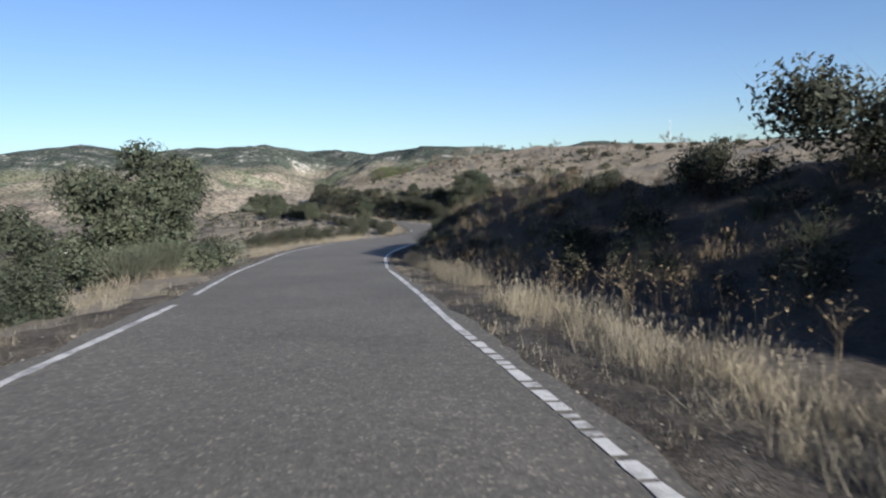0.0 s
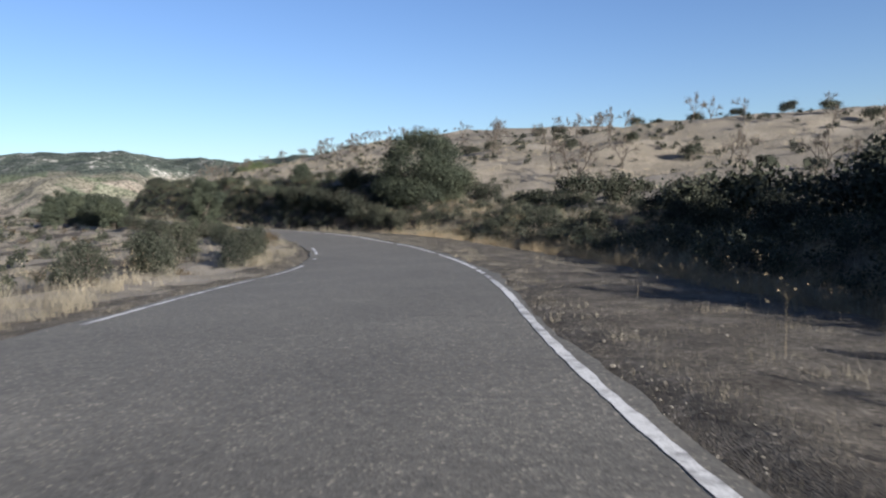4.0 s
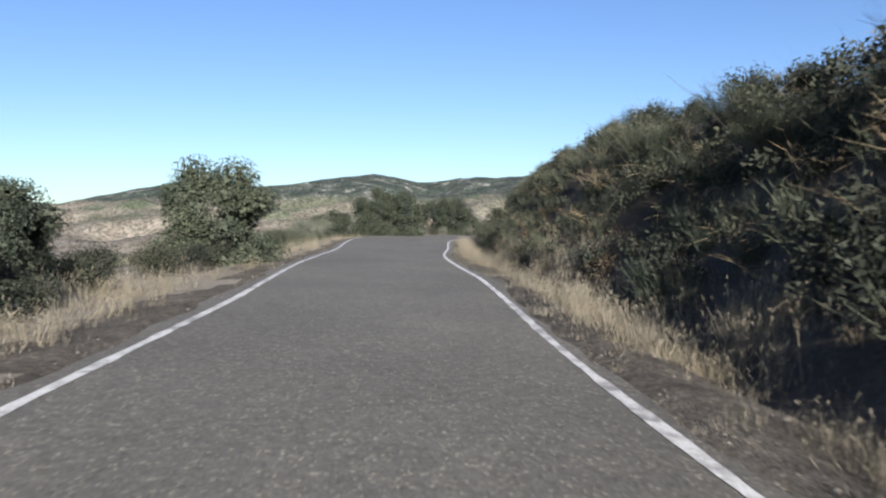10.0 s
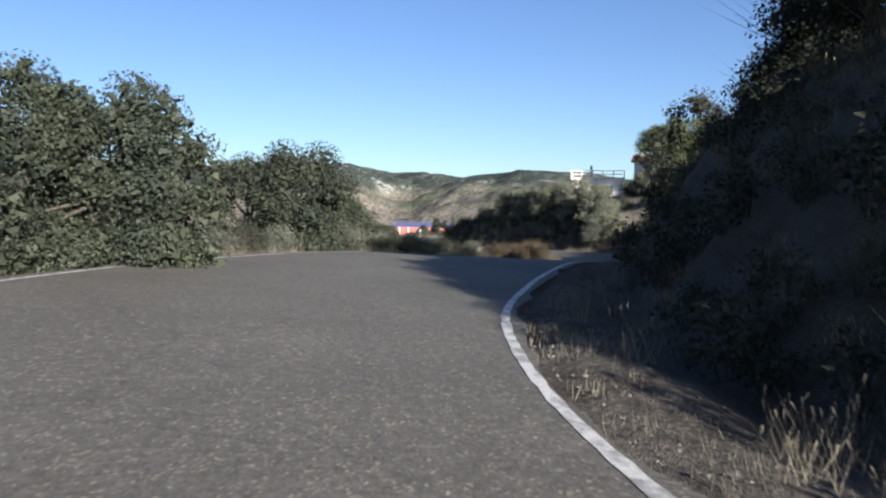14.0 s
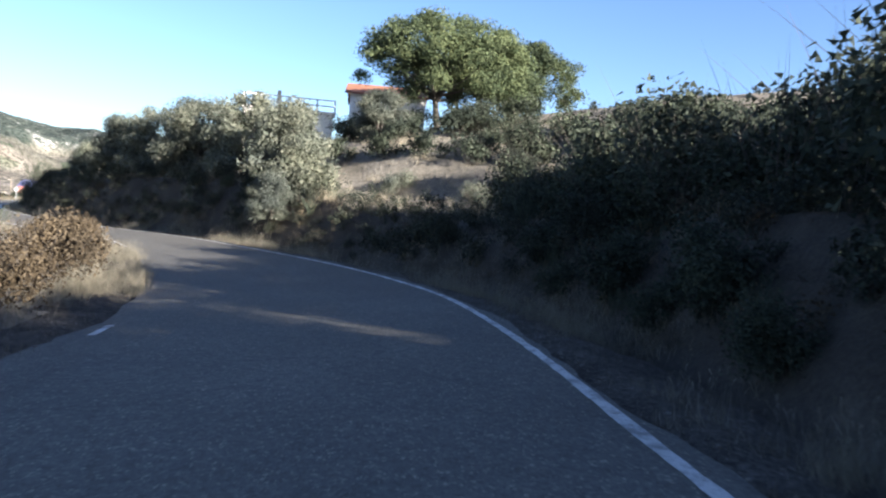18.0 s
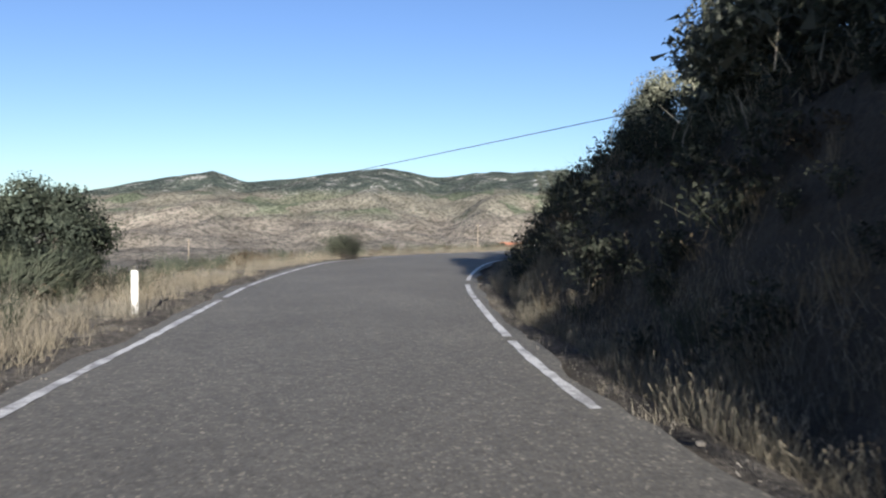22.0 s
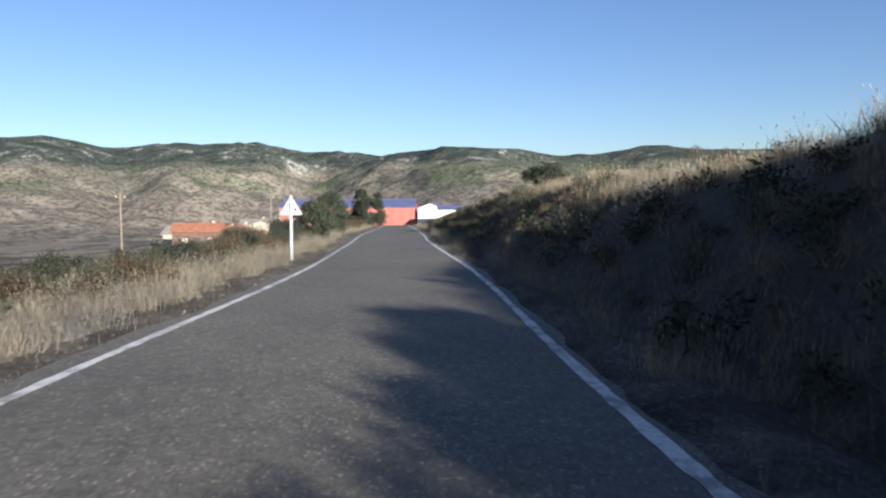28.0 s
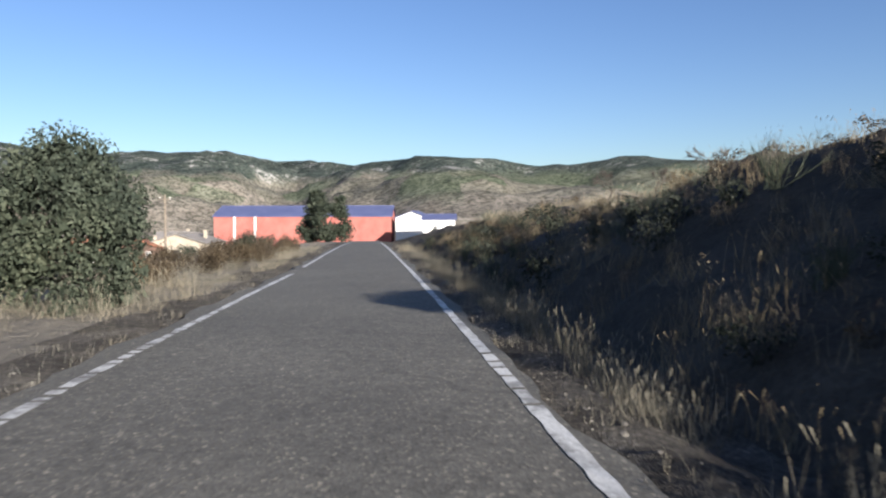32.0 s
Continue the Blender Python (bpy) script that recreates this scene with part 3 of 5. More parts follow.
# Painted edge lines, broken where the edge has crumbled or loose stone has covered them
GAPS_L = [(13.5, 15.6), (57.8, 59.6), (61.0, 62.6), (64.2, 66.4)] + chips(70.5, 76.0, 75) + [(76.3, 77.1)] + chips(77.6, 82.0, 76) + [(82.5, 85.9), (86.4, 89.2), (94, 122.8), (123.3, 128.2),
          (229, 246.5), (247.6, 265.5), (279.0, 279.2), (281.6, 281.9), (296.0, 296.6), (299.3, 299.5), (301.35, 301.55)] + chips(357.5, 368.0, 74) + chips(384.0, 391.5, 73) + [(400.4, 404.0)]
GAPS_R = chips(3.6, 8.9, 71) + [(24.4, 25.3), (72.0, 72.25), (73.2, 73.75), (74.15, 74.35), (75.0, 75.5), (82.9, 83.8), (89.2, 89.5), (90.0, 90.25), (91.3, 92.1), (104.1, 104.35), (106.8, 107.6), (112.3, 112.6), (120.7, 121.4),
          (123.3, 123.9), (125.5, 126.3), (129.3, 131.6), (283.6, 286.2), (290.2, 290.6)] + chips(296.1, 298.3, 77) + [(300.1, 301.5)] + chips(384.2, 386.4, 78)


def edge_line(table, gaps, seed):
    start = -60.0
    for a, b in gaps + [(520, 521)]:
        s = np.linspace(start, a, max(3, int((a - start) / 0.12) + 1))
        if a - start > 0.06:
            mid = np.interp(s, SM, table)
            w = 0.062 + 0.024 * np.clip(0.5 * value_noise(s / 1.3, s * 0, seed) + 1.1 * value_noise(s / 0.24, s * 0, seed + 1), -0.9, 0.4)
            sh = 0.006 * value_noise(s / 3.0, s * 0, seed + 5) + 0.006 * value_noise(s / 0.2, s * 0, seed + 7)
            strip_mesh("edge_line", s, mid - w + sh, mid + w + sh, 0.006, M_PAINT, road, 0.0, "worn white edge line")
        start = b


edge_line(EL, GAPS_L, 101)
edge_line(ER, GAPS_R, 201)


def patch(s, d, ls, ld, material, label, seed=0, hollow=0.0):
    """A mend or stain with an uneven outline, lying on the asphalt."""
    rng = np.random.default_rng(seed)
    k = 26
    ang = np.linspace(0, 2 * np.pi, k, endpoint=False)
    r = 1 + 0.22 * np.interp(ang, np.linspace(0, 2 * np.pi, 9), np.r_[q := rng.uniform(-1, 1, 8), q[:1]])
    ss, dd = s + np.cos(ang) * r * ls / 2, d + np.sin(ang) * r * ld / 2
    at = lambda v, q: np.interp(q, SM, v)
    ss, dd = np.r_[ss, s + (ss - s) * hollow], np.r_[dd, d + (dd - d) * hollow]
    v = np.stack([at(CX, ss) + at(NX, ss) * dd, at(CY, ss) + at(NY, ss) * dd, at(CZ, ss) + at(CB, ss) * dd + 0.004], -1)
    f = [(i, (i + 1) % k, (i + 1) % k + k, i + k) for i in range(k)]
    ob = new("road_patch", mesh_np("road_patch", v, f, [material]))
    ob.parent = road
    return tagged(ob, label)


patch(195.6, -1.1, 2.3, 0.85, M_PATCH, "dark asphalt mend", 2, .02)
patch(121.5, -0.25, 1.5, 0.9, M_STAIN, "dark ring left by a road mend", 4, .55)
patch(122.8, -1.9, 1.7, 1.2, M_STAIN, "dark ring left by a road mend", 5, .78)
patch(129.0, 1.3, 2.4, 0.8, M_STAIN, "dark worn mend", 7, .1)


# ---------------------------------------------------------------- plants: prototypes as arrays
def unit(v):
    return v / np.maximum(np.linalg.norm(v, axis=1, keepdims=True), 1e-9)


def leaf_cards(rng, p, n, length, width):
    """Pointed leaves, one triangle each."""
    k = len(p)
    t = unit(np.cross(n, rng.normal(size=(k, 3))))
    b = np.cross(n, t)
    l, w = length * rng.uniform(0.6, 1.25, (k, 1)), width * rng.uniform(0.6, 1.25, (k, 1))
    v = np.stack([p - t * l / 2, p + b * w / 2 + t * l / 2, p - b * w / 2 + t * l * 0.4], 1).reshape(-1, 3)
    return v, np.arange(3 * k).reshape(-1, 3)


def tube(points, radii, sides=6):
    p, r = np.asarray(points, float), np.asarray(radii, float)
    t = unit(np.gradient(p, axis=0))
    ref = np.where(np.abs(t[:, 2:3]) > 0.9, np.array([[1.0, 0, 0]]), np.array([[0, 0, 1.0]]))
    a = unit(np.cross(t, ref))
    b = np.cross(t, a)
    ang = np.linspace(0, 2 * np.pi, sides, endpoint=False)
    v = p[:, None] + r[:, None, None] * (np.cos(ang)[None, :, None] * a[:, None] + np.sin(ang)[None, :, None] * b[:, None])
    n = len(p)
    i, j = np.meshgrid(np.arange(n - 1), np.arange(sides), indexing="ij")
    q, q2 = i * sides + j, i * sides + (j + 1) % sides
    return v.reshape(-1, 3), np.stack([q, q2, q2 + sides, q + sides], -1).reshape(-1, 4)


def limb(rng, a, way, length, r0, r1, bend=0.25, k=5, sides=6):
    pts = [np.asarray(a, float)]
    way = np.asarray(way, float) / np.linalg.norm(way)
    for _ in range(k - 1):
        way = way + rng.normal(size=3) * bend * 0.5 + np.array([0, 0, 0.06])
        way /= np.linalg.norm(way)
        pts.append(pts[-1] + way * length / (k - 1))
    return tube(pts, np.linspace(r0, r1, k), sides), pts[-1], way


def round_tree(seed, height, width, n_leaves, leaf, base=0.1, lobes=34, trunk_r=0.16, openness=0.0):
    """Trunk with limbs, and a crown of leaf lobes with an uneven outline and gaps."""
    rng = np.random.default_rng(seed)
    wood, top = [], height * base
    (t, end, way) = limb(rng, (0, 0, -0.2), (rng.normal() * .1, rng.normal() * .1, 1), height * 0.45, trunk_r, trunk_r * .7, .2, 6, 8)
    wood.append(t)
    centres = []
    for k in range(lobes):
        a = rng.uniform(0, 2 * np.pi)
        h = rng.uniform(0, 1) ** 1.35
        prof = math.sqrt(max(0.05, 1 - (max(0.0, h - 0.38) / 0.64) ** 2)) * (0.92 + 0.08 * min(1, h / 0.3))
        r = width / 2 * prof * math.sqrt(rng.uniform(0.25, 1.0)) * 0.88
        centres.append((r * math.cos(a), r * math.sin(a), top + (height - top) * (0.02 + 0.88 * h)))
    for c in centres[::4]:
        start = np.array([0, 0, height * rng.uniform(0.15, 0.42)])
        w = np.array(c) - start
        (t, e, _) = limb(rng, start, w, np.linalg.norm(w), trunk_r * .45, 0.02, .15, 5, 5)
        wood.append(t)
    c = np.array(centres)
    rad = width * rng.uniform(0.11, 0.21, len(c))
    pick = rng.choice(len(c), n_leaves, p=rad ** 2 / (rad ** 2).sum())
    nrm = unit(rng.normal(size=(n_leaves, 3)) + np.array([0, 0, 0.25]))
    p = c[pick] + nrm * (rad[pick] * rng.uniform(0.55 - openness, 1.05, n_leaves))[:, None] * np.array([1, 1, 0.82])
    p[:, 2] = np.maximum(p[:, 2], 0.05)
    face = unit(nrm + rng.normal(size=(n_leaves, 3)) * 0.55)
    k = n_leaves // 9                                  # shaded foliage inside the lobes
    inner = c[rng.integers(0, len(c), k)] + rng.normal(size=(k, 3)) * width * 0.045
    inside = leaf_cards(rng, inner, unit(rng.normal(size=(k, 3))), leaf[0] * 2.6, leaf[1] * 3.2)
    return wood, join_vf([leaf_cards(rng, p, face, *leaf), inside])


def bare_tree(seed, height, spread=0.55, twigs=5):
    """A leafless almond: forked trunk, limbs, and fine twigs."""
    rng = np.random.default_rng(seed)
    trunk, twig = [], []

    def grow(a, way, length, r, level):
        (t, end, w) = limb(rng, a, way, length, r, r * 0.6, 0.28, 4, 6 if level < 2 else 3)
        (trunk if level < 2 else twig).append(t)
        if level >= 4:
            return
        for _ in range(rng.integers(2, 4) if level < 3 else twigs):
            grow(end - w * length * rng.uniform(0, 0.45), w + rng.normal(size=3) * spread * 0.8, length * rng.uniform(0.62, 0.9), max(0.011, r * 0.55), level + 1)

    grow(np.array([0, 0, -0.15]), (rng.normal() * .1, rng.normal() * .1, 1), height * 0.22, height * 0.019, 0)
    return trunk, join_vf(twig)


def umbrella_pine(seed, height, width, n=20000):
    """A stone pine: leaning trunk that forks, and a broad domed crown of many needle clumps, flat below."""
    rng = np.random.default_rng(seed)
    wood = []
    (t, end, way) = limb(rng, (0, 0, -0.3), (0.12 * rng.normal(), 0.12 * rng.normal(), 1), height * 0.5, 0.26, 0.18, .12, 7, 8)
    wood.append(t)
    c, clumps = [], 190
    for k in range(clumps):
        a, q = rng.uniform(0, 2 * np.pi), math.sqrt(rng.uniform(0.01, 1)) * 0.94
        dome, under = height * (0.95 - 0.36 * q ** 2.6), height * (0.36 - 0.04 * q)
        z = dome + (under - dome) * rng.uniform(0, 1) ** 1.7
        c.append((q * width / 2 * math.cos(a), q * width / 2 * math.sin(a), z))
        if k % 5 == 0:
            w = np.array(c[-1]) - end * rng.uniform(0.65, 1)
            (t, e, _) = limb(rng, np.array(c[-1]) - w, w, np.linalg.norm(w), 0.09, 0.02, .12, 5, 5)
            wood.append(t)
    c, rad = np.array(c), rng.uniform(0.060, 0.095, clumps) * width
    pick = rng.integers(0, clumps, n)
    nrm = unit(rng.normal(size=(n, 3)) + np.array([0, 0, 0.5]))
    p = c[pick] + nrm * (rad[pick] * rng.uniform(0.3, 1.05, n))[:, None] * np.array([1, 1, 0.75])
    return wood, leaf_cards(rng, p, unit(nrm + rng.normal(size=(n, 3)) * .6), 0.24, 0.10)


def dome_bush(seed, n, leaf, r=0.6, h=0.85, stems=10):
    """A low bush: leaves over several humps, stems from the ground."""
    rng = np.random.default_rng(seed)
    c = np.stack([rng.uniform(-.55, .55, 7) * r, rng.uniform(-.55, .55, 7) * r, rng.uniform(.25, .72, 7) * h], -1)
    pick = rng.integers(0, 7, n)
    nrm = unit(rng.normal(size=(n, 3)) + (0, 0, .3))
    p = c[pick] + nrm * (rng.uniform(0.35, 1.05, n) * rng.choice([0.33, 0.43, 0.5], n) * r)[:, None]
    p[:, 2] = np.maximum(p[:, 2], 0.02)
    foliage, parts = leaf_cards(rng, p, unit(nrm + rng.normal(size=(n, 3)) * .7), *leaf), []
    for _ in range(stems):
        e = np.array([rng.normal() * .5 * r, rng.normal() * .5 * r, h * rng.uniform(.6, 1.25)])
        parts.append(blade((rng.normal() * .06, rng.normal() * .06, 0), e, 0.016))
    return foliage, join_vf(parts)


def blade(a, b, w):
    """A stem or grass blade: one narrow tapering triangle."""
    a, b = np.asarray(a, float), np.asarray(b, float)
    side = np.cross(b - a, (0.3, 0.5, 0.2))
    side = side / max(np.linalg.norm(side), 1e-9) * w / 2
    return np.array([a - side, a + side, b]), np.array([[0, 1, 2]])


def broom(seed, n=150, h=1.1, fan=0.42, thin=0.011):
    """Broom: a soft mass of green-grey switches that fork again and again on upright stems."""
    rng = np.random.default_rng(seed)
    out, stems = [], []
    for _ in range(n // 12):
        way = np.array([rng.normal() * fan, rng.normal() * fan, 1.0])
        root = np.array([rng.normal() * .10, rng.normal() * .10, 0])
        tall = h * rng.uniform(.45, 1.0)
        head = root + way * tall
        stems.append(blade(root, head, 0.018))
        for _ in range(12):
            a = root + (head - root) * rng.uniform(.3, 1.0)
            out.append(blade(a, a + (way * .8 + rng.normal(size=3) * .42) * h * rng.uniform(.12, .34), thin))
    return join_vf(out), join_vf(stems)


def feathery(seed, h=2.0, stems=5):
    """A slim shrub of a few curved stems with plumes of fine drooping leaves."""
    rng = np.random.default_rng(seed)
    wood, leaves = [], []
    for _ in range(stems):
        way = (rng.normal() * .32, rng.normal() * .32, 1)
        root = np.array([rng.normal() * .12, rng.normal() * .12, -.1])
        (t, end, w) = limb(rng, root, way, h * rng.uniform(.7, 1.1), .022, .006, .22, 8, 4)
        wood.append(t)
        ring = t[0].reshape(8, 4, 3).mean(1)
        for k in range(170):
            f = rng.uniform(3.0, 7.0)
            a = ring[int(f)] + (ring[min(int(f) + 1, 7)] - ring[int(f)]) * (f % 1) + rng.normal(size=3) * .035 * h
            leaves.append(blade(a, a + np.array([rng.normal() * .06, rng.normal() * .06, rng.uniform(.02, .20)]) * h * .8, .014))
    return join_vf(leaves), join_vf(wood)


def grass_tuft(seed, n=26, h=0.36, spread=0.20, w=0.0065, heads=0.3):
    rng = np.random.default_rng(seed)
    out = []
    for _ in range(n):
        a = np.array([rng.normal() * spread * .5, rng.normal() * spread * .5, -0.03])
        l = h * rng.uniform(.5, 1.2)
        tip = a + np.array([rng.normal() * .28 * l, rng.normal() * .28 * l, l])
        out.append(blade(a, tip, w))
        if rng.random() < heads:
            out.append(blade(tip + np.array([rng.normal() * .02, rng.normal() * .02, .05]), tip - np.array([0, 0, .02]), w * 1.3))
    return join_vf(out)


def stalk(seed, h=0.85):
    """A dry thistle-like stalk with side shoots and seed heads."""
    rng = np.random.default_rng(seed)
    tip = np.array([rng.normal() * .12, rng.normal() * .12, h])
    out = [blade((0, 0, -.03), tip, 0.010)]
    heads = [tip]
    for _ in range(6):
        a = tip * rng.uniform(.4, .9)
        b = a + np.array([rng.normal() * .13, rng.normal() * .13, rng.uniform(.1, .3)])
        out.append(blade(a, b, 0.006))
        heads.append(b)
    hp = np.array(heads)
    for _ in range(3):
        out.append(leaf_cards(rng, hp + rng.normal(size=hp.shape) * .012, unit(rng.normal(size=hp.shape)), 0.035, 0.024))
    return join_vf(out)


def scatter(name, protos, material, xyz, rng, scale, label, category, tall=None, lean=0.0):
    """Many alike plants as one object."""
    vs, fs, n = [], [], 0
    which = rng.integers(0, len(protos), len(xyz))
    yaw = rng.uniform(0, 2 * np.pi, len(xyz))
    for k, (v, f) in enumerate(protos):
        sel = np.nonzero(which == k)[0]
        if not len(sel):
            continue
        c, s, sc = np.cos(yaw[sel])[:, None], np.sin(yaw[sel])[:, None], scale[sel][:, None]
        up = sc if tall is None else tall[sel][:, None]
        x = (v[None, :, 0] * c - v[None, :, 1] * s) * sc + xyz[sel, 0:1] + lean * v[None, :, 2] * up
        y = (v[None, :, 0] * s + v[None, :, 1] * c) * sc + xyz[sel, 1:2]
        z = v[None, :, 2] * up + xyz[sel, 2:3]
        vs.append(np.stack([x, y, z], -1).reshape(-1, 3))
        fs.append((f[None] + (np.arange(len(sel)) * len(v))[:, None, None] + n).reshape(-1, f.shape[1]))
        n += len(sel) * len(v)
    ob = new(name, mesh_np(name, np.concatenate(vs), np.concatenate(fs), [material]))
    return tagged(ob, label, category, kind="stuff")


def broad_high(size):
    """A plant's size: one factor, or one for its breadth and one for its height."""
    w, h = size if isinstance(size, tuple) else (size, size)
    return Matrix.Diagonal((w, w, h, 1))


def tree_thing(name, wood, leaf, leaf_material, label, category, spots, crown="crown", trunk="trunk", group=""):
    """A tree with its parts at the first spot, then its copies. Spots: x, y, z, turn, size."""
    root = new(name)
    tagged(root, label, category, group)
    for k, vf in enumerate(wood):
        part_np("limb" if k else trunk, vf, M_BARK, root)
    tagged(part_np(crown, leaf, leaf_material, root), kind="stuff")
    made = [root]
    places = [pose(x, y, z, 0, 0, turn) @ broad_high(size) for x, y, z, turn, size in spots]
    for m in places[1:]:
        made.append(copy_thing(root, m))
    root.matrix_basis = places[0]
    return made


def on(s, u, side, turn=0, size=1.0, sink=0.08):
    return (*spot(s, u, side, sink), turn, size)


def at_xy(x, y, z, turn=0, size=1.0):
    return (x, y, z, turn, size)


def ground_at(x, y):
    """Height of the ground below a place near the road."""
    k = int(np.argmin((CX - x) ** 2 + (CY - y) ** 2))
    s0 = SM[k]
    best = None
    for s in np.arange(s0 - 30, s0 + 30.1, 1.5):
        for side in (-1, 1):
            us = np.arange(0, 160, 1.0)
            gx, gy, gz = ground(np.full(len(us), s), us, side)
            q = (gx - x) ** 2 + (gy - y) ** 2
            j = int(q.argmin())
            if best is None or q[j] < best[0]:
                best = (q[j], gz[j])
    return float(best[1])


# ---------------------------------------------------------------- trees along the road
OAKS = [round_tree(k, 4.6, 4.9, n, l, 0.03, 54, 0.17) for k, n, l in ((11, 32000, (0.100, 0.072)), (12, 24000, (0.115, 0.083)), (13, 17000, (0.135, 0.095)))]
OLIVES = [round_tree(k, 4.6, 5.0, 34000, (0.13, 0.055), 0.05, 60, 0.2, 0.2) for k in (21, 22)]
BARES = [bare_tree(k, 4.2, 0.62, 11) for k in (31, 32, 33)]

g = lambda *a, **k: on(*a, **k)
tree_thing("holm_oak", *OAKS[0], M_OAK, "dense dark green holm oak at the road side", "tree", [
    g(29.5, 4.3, -1, 20, (1.36, 1.16)), g(13.5, 3.1, -1, 80, 0.52), at_xy(-51.9, 201.4, ground_at(-51.9, 201.4) - .1, 10, 1.08), g(152, 3.9, -1, 60, (0.62, 0.5)), at_xy(-51.6, 193.0, ground_at(-51.6, 193.0) - .1, 50, (0.78, 0.56))], group="holm oaks")
tree_thing("holm_oak", *OAKS[1], M_OAK, "round holm oak with dull green leaves", "tree", [
    g(145, 3.8, -1, 200, 0.74), g(167, 3.0, -1, 30, (0.86, 0.80)), at_xy(-50.0, 202.6, ground_at(-50, 202.6) - .1, 75, 0.98), g(379.6, 7.2, 1, 30, (0.66, 0.46)), at_xy(-49.6, 215.5, ground_at(-49.6, 215.5) - .1, 12, (1.0, 1.02)), at_xy(-52.0, 216.2, ground_at(-52.0, 216.2) - .1, 140, (1.0, 0.98))], group="holm oaks")
tree_thing("holm_oak", *OAKS[2], M_OAK, "broad holm oak standing in dry grass", "tree", [
    g(138.5, 4.2, -1, 45, 0.66), g(226, 5.0, -1, 160, 0.6), g(378.5, 2.45, -1, 90, 0.50), at_xy(-59.3, 282.3, ground_at(-59.3, 282.3) - .1, 250, 0.70), g(392.7, 3.1, -1, 310, (0.61, 0.69)), g(160, 6.5, -1, 240, 0.6),
    g(129, 7.0, 1, 15, 0.40), at_xy(-45.3, 310.6, ground_at(-45.3, 310.6) - .1, 70, (.6, .66)), g(293, 5.5, -1, 15, (0.62, 0.66)), g(296.5, 5.8, -1, 100, (.55, .6))], group="holm oaks")
tree_thing("olive_tree", *OLIVES[0], M_OLIVE, "grey-green olive tree on the edge of the bank", "tree", [
    at_xy(-32.6, 262.3, ground_at(-32.6, 262.3) - .5, 0, (1.02, 1.02)), at_xy(-33.7, 260.2, -1.5, 200, (0.5, 0.46)), g(280, 5.2, 1, 120, 1.05), g(290.5, 4.4, 1, 200, 0.9), at_xy(-26.5, 270.5, ground_at(-26.5, 270.5) - .1, 70, 0.7)], group="olive trees")
tree_thing("olive_tree", *OLIVES[1], M_OLIVE, "silvery olive tree with a gnarled trunk", "tree", [
    g(275, 5.2, 1, 40, 1.05), g(285.5, 5.0, 1, 80, 1.0), at_xy(-41.5, 284, ground_at(-41.5, 284) - .1, 260, 0.8), at_xy(-37.5, 278.5, ground_at(-37.5, 278.5) - .1, 10, 0.8), g(301.5, 6.0, 1, 150, (.74, .74))], group="olive trees")
PINES = [umbrella_pine(41, 8.6, 12.6, 62000), umbrella_pine(42, 7.2, 11.5, 46000)]
tree_thing("umbrella_pine", *PINES[0], M_PINE, "tall umbrella pine with a wide domed crown", "tree", [at_xy(-21.5, 275, ground_at(-21.5, 275) - .8, 0, 1.0)], group="pines")
tree_thing("umbrella_pine", *PINES[1], M_PINE, "umbrella pine with a leaning trunk", "tree", [at_xy(-15.5, 278, ground_at(-15.5, 278) - .6, 0, 1.0)], group="pines")
ASH = round_tree(51, 7.2, 5.6, 17000, (0.13, 0.08), 0.08, 52, 0.15, 0.35)
tree_thing("ash_tree", *ASH, M_BUSH, "tall thin-leaved tree on the bank", "tree", [
    g(228.5, 3.5, 1, 0, 0.88), g(233, 6.0, 1, 200, 0.6)], group="bank trees")
BROAD = round_tree(15, 6.0, 7.0, 82000, (0.078, 0.056), 0.03, 80, 0.2)
tree_thing("holm_oak", *BROAD, M_OAK, "large round holm oak beside the gravel lay-by", "tree", [at_xy(4.3, 114.2, ground_at(4.3, 114.2) - .2, 140, (1.13, 0.97))], group="holm oaks")
TALL = round_tree(14, 5.0, 3.3, 34000, (0.075, 0.054), 0.06, 54, 0.13)
tree_thing("holm_oak", *TALL, M_OAK, "slender upright holm oak behind brambles", "tree", [at_xy(-12.2, 110.8, ground_at(-12.2, 110.8) - .1, 0, (.86, .95))], group="holm oaks")

# leafless almond trees along the skyline and on the bank
rng = np.random.default_rng(7)
sky_spots = [[], [], []]
for k in range(60):
    s, u = 50 + 165 * rng.random(), rng.uniform(50, 62)
    if k % 4 == 0:
        s, u = 70 + 70 * rng.random(), rng.uniform(22, 40)
    z = rng.uniform(0.8, 1.2)
    sky_spots[k % 3].append(g(s, u, 1, rng.uniform(0, 360), (z, 1.45 * z)))
for k in range(45):
    z = rng.uniform(0.8, 1.15)
    sky_spots[k % 3].append(g(168 + 48 * rng.random(), rng.uniform(14, 50), 1, rng.uniform(0, 360), (z, 1.35 * z)))
sky_spots[0] = [g(108, 22.5, 1, 0, (1.75, 1.75)), g(111, 24, 1, 150, (1.3, 1.5)), g(100, 30, 1, 80, (1.1, 1.5)), g(92, 27, 1, 200, (1.1, 1.6)), g(86, 24, 1, 280, (1.1, 1.7)), g(150, 6.6, 1, 40, 0.7), g(143, 8.6, 1, 40, 0.8)] + sky_spots[0]
sky_spots[1] = [g(66, 12, 1, 0, 0.95), g(133, 7.5, 1, 70, 0.65), g(352, 9.5, 1, 70, 0.6), g(355, 6.6, 1, 20, .5), g(357.5, 7.2, 1, 130, .45), g(401, 6.2, 1, 200, .5), g(398.5, 6.8, 1, 60, .45), g(78, 13, 1, 70, 0.8)] + sky_spots[1]
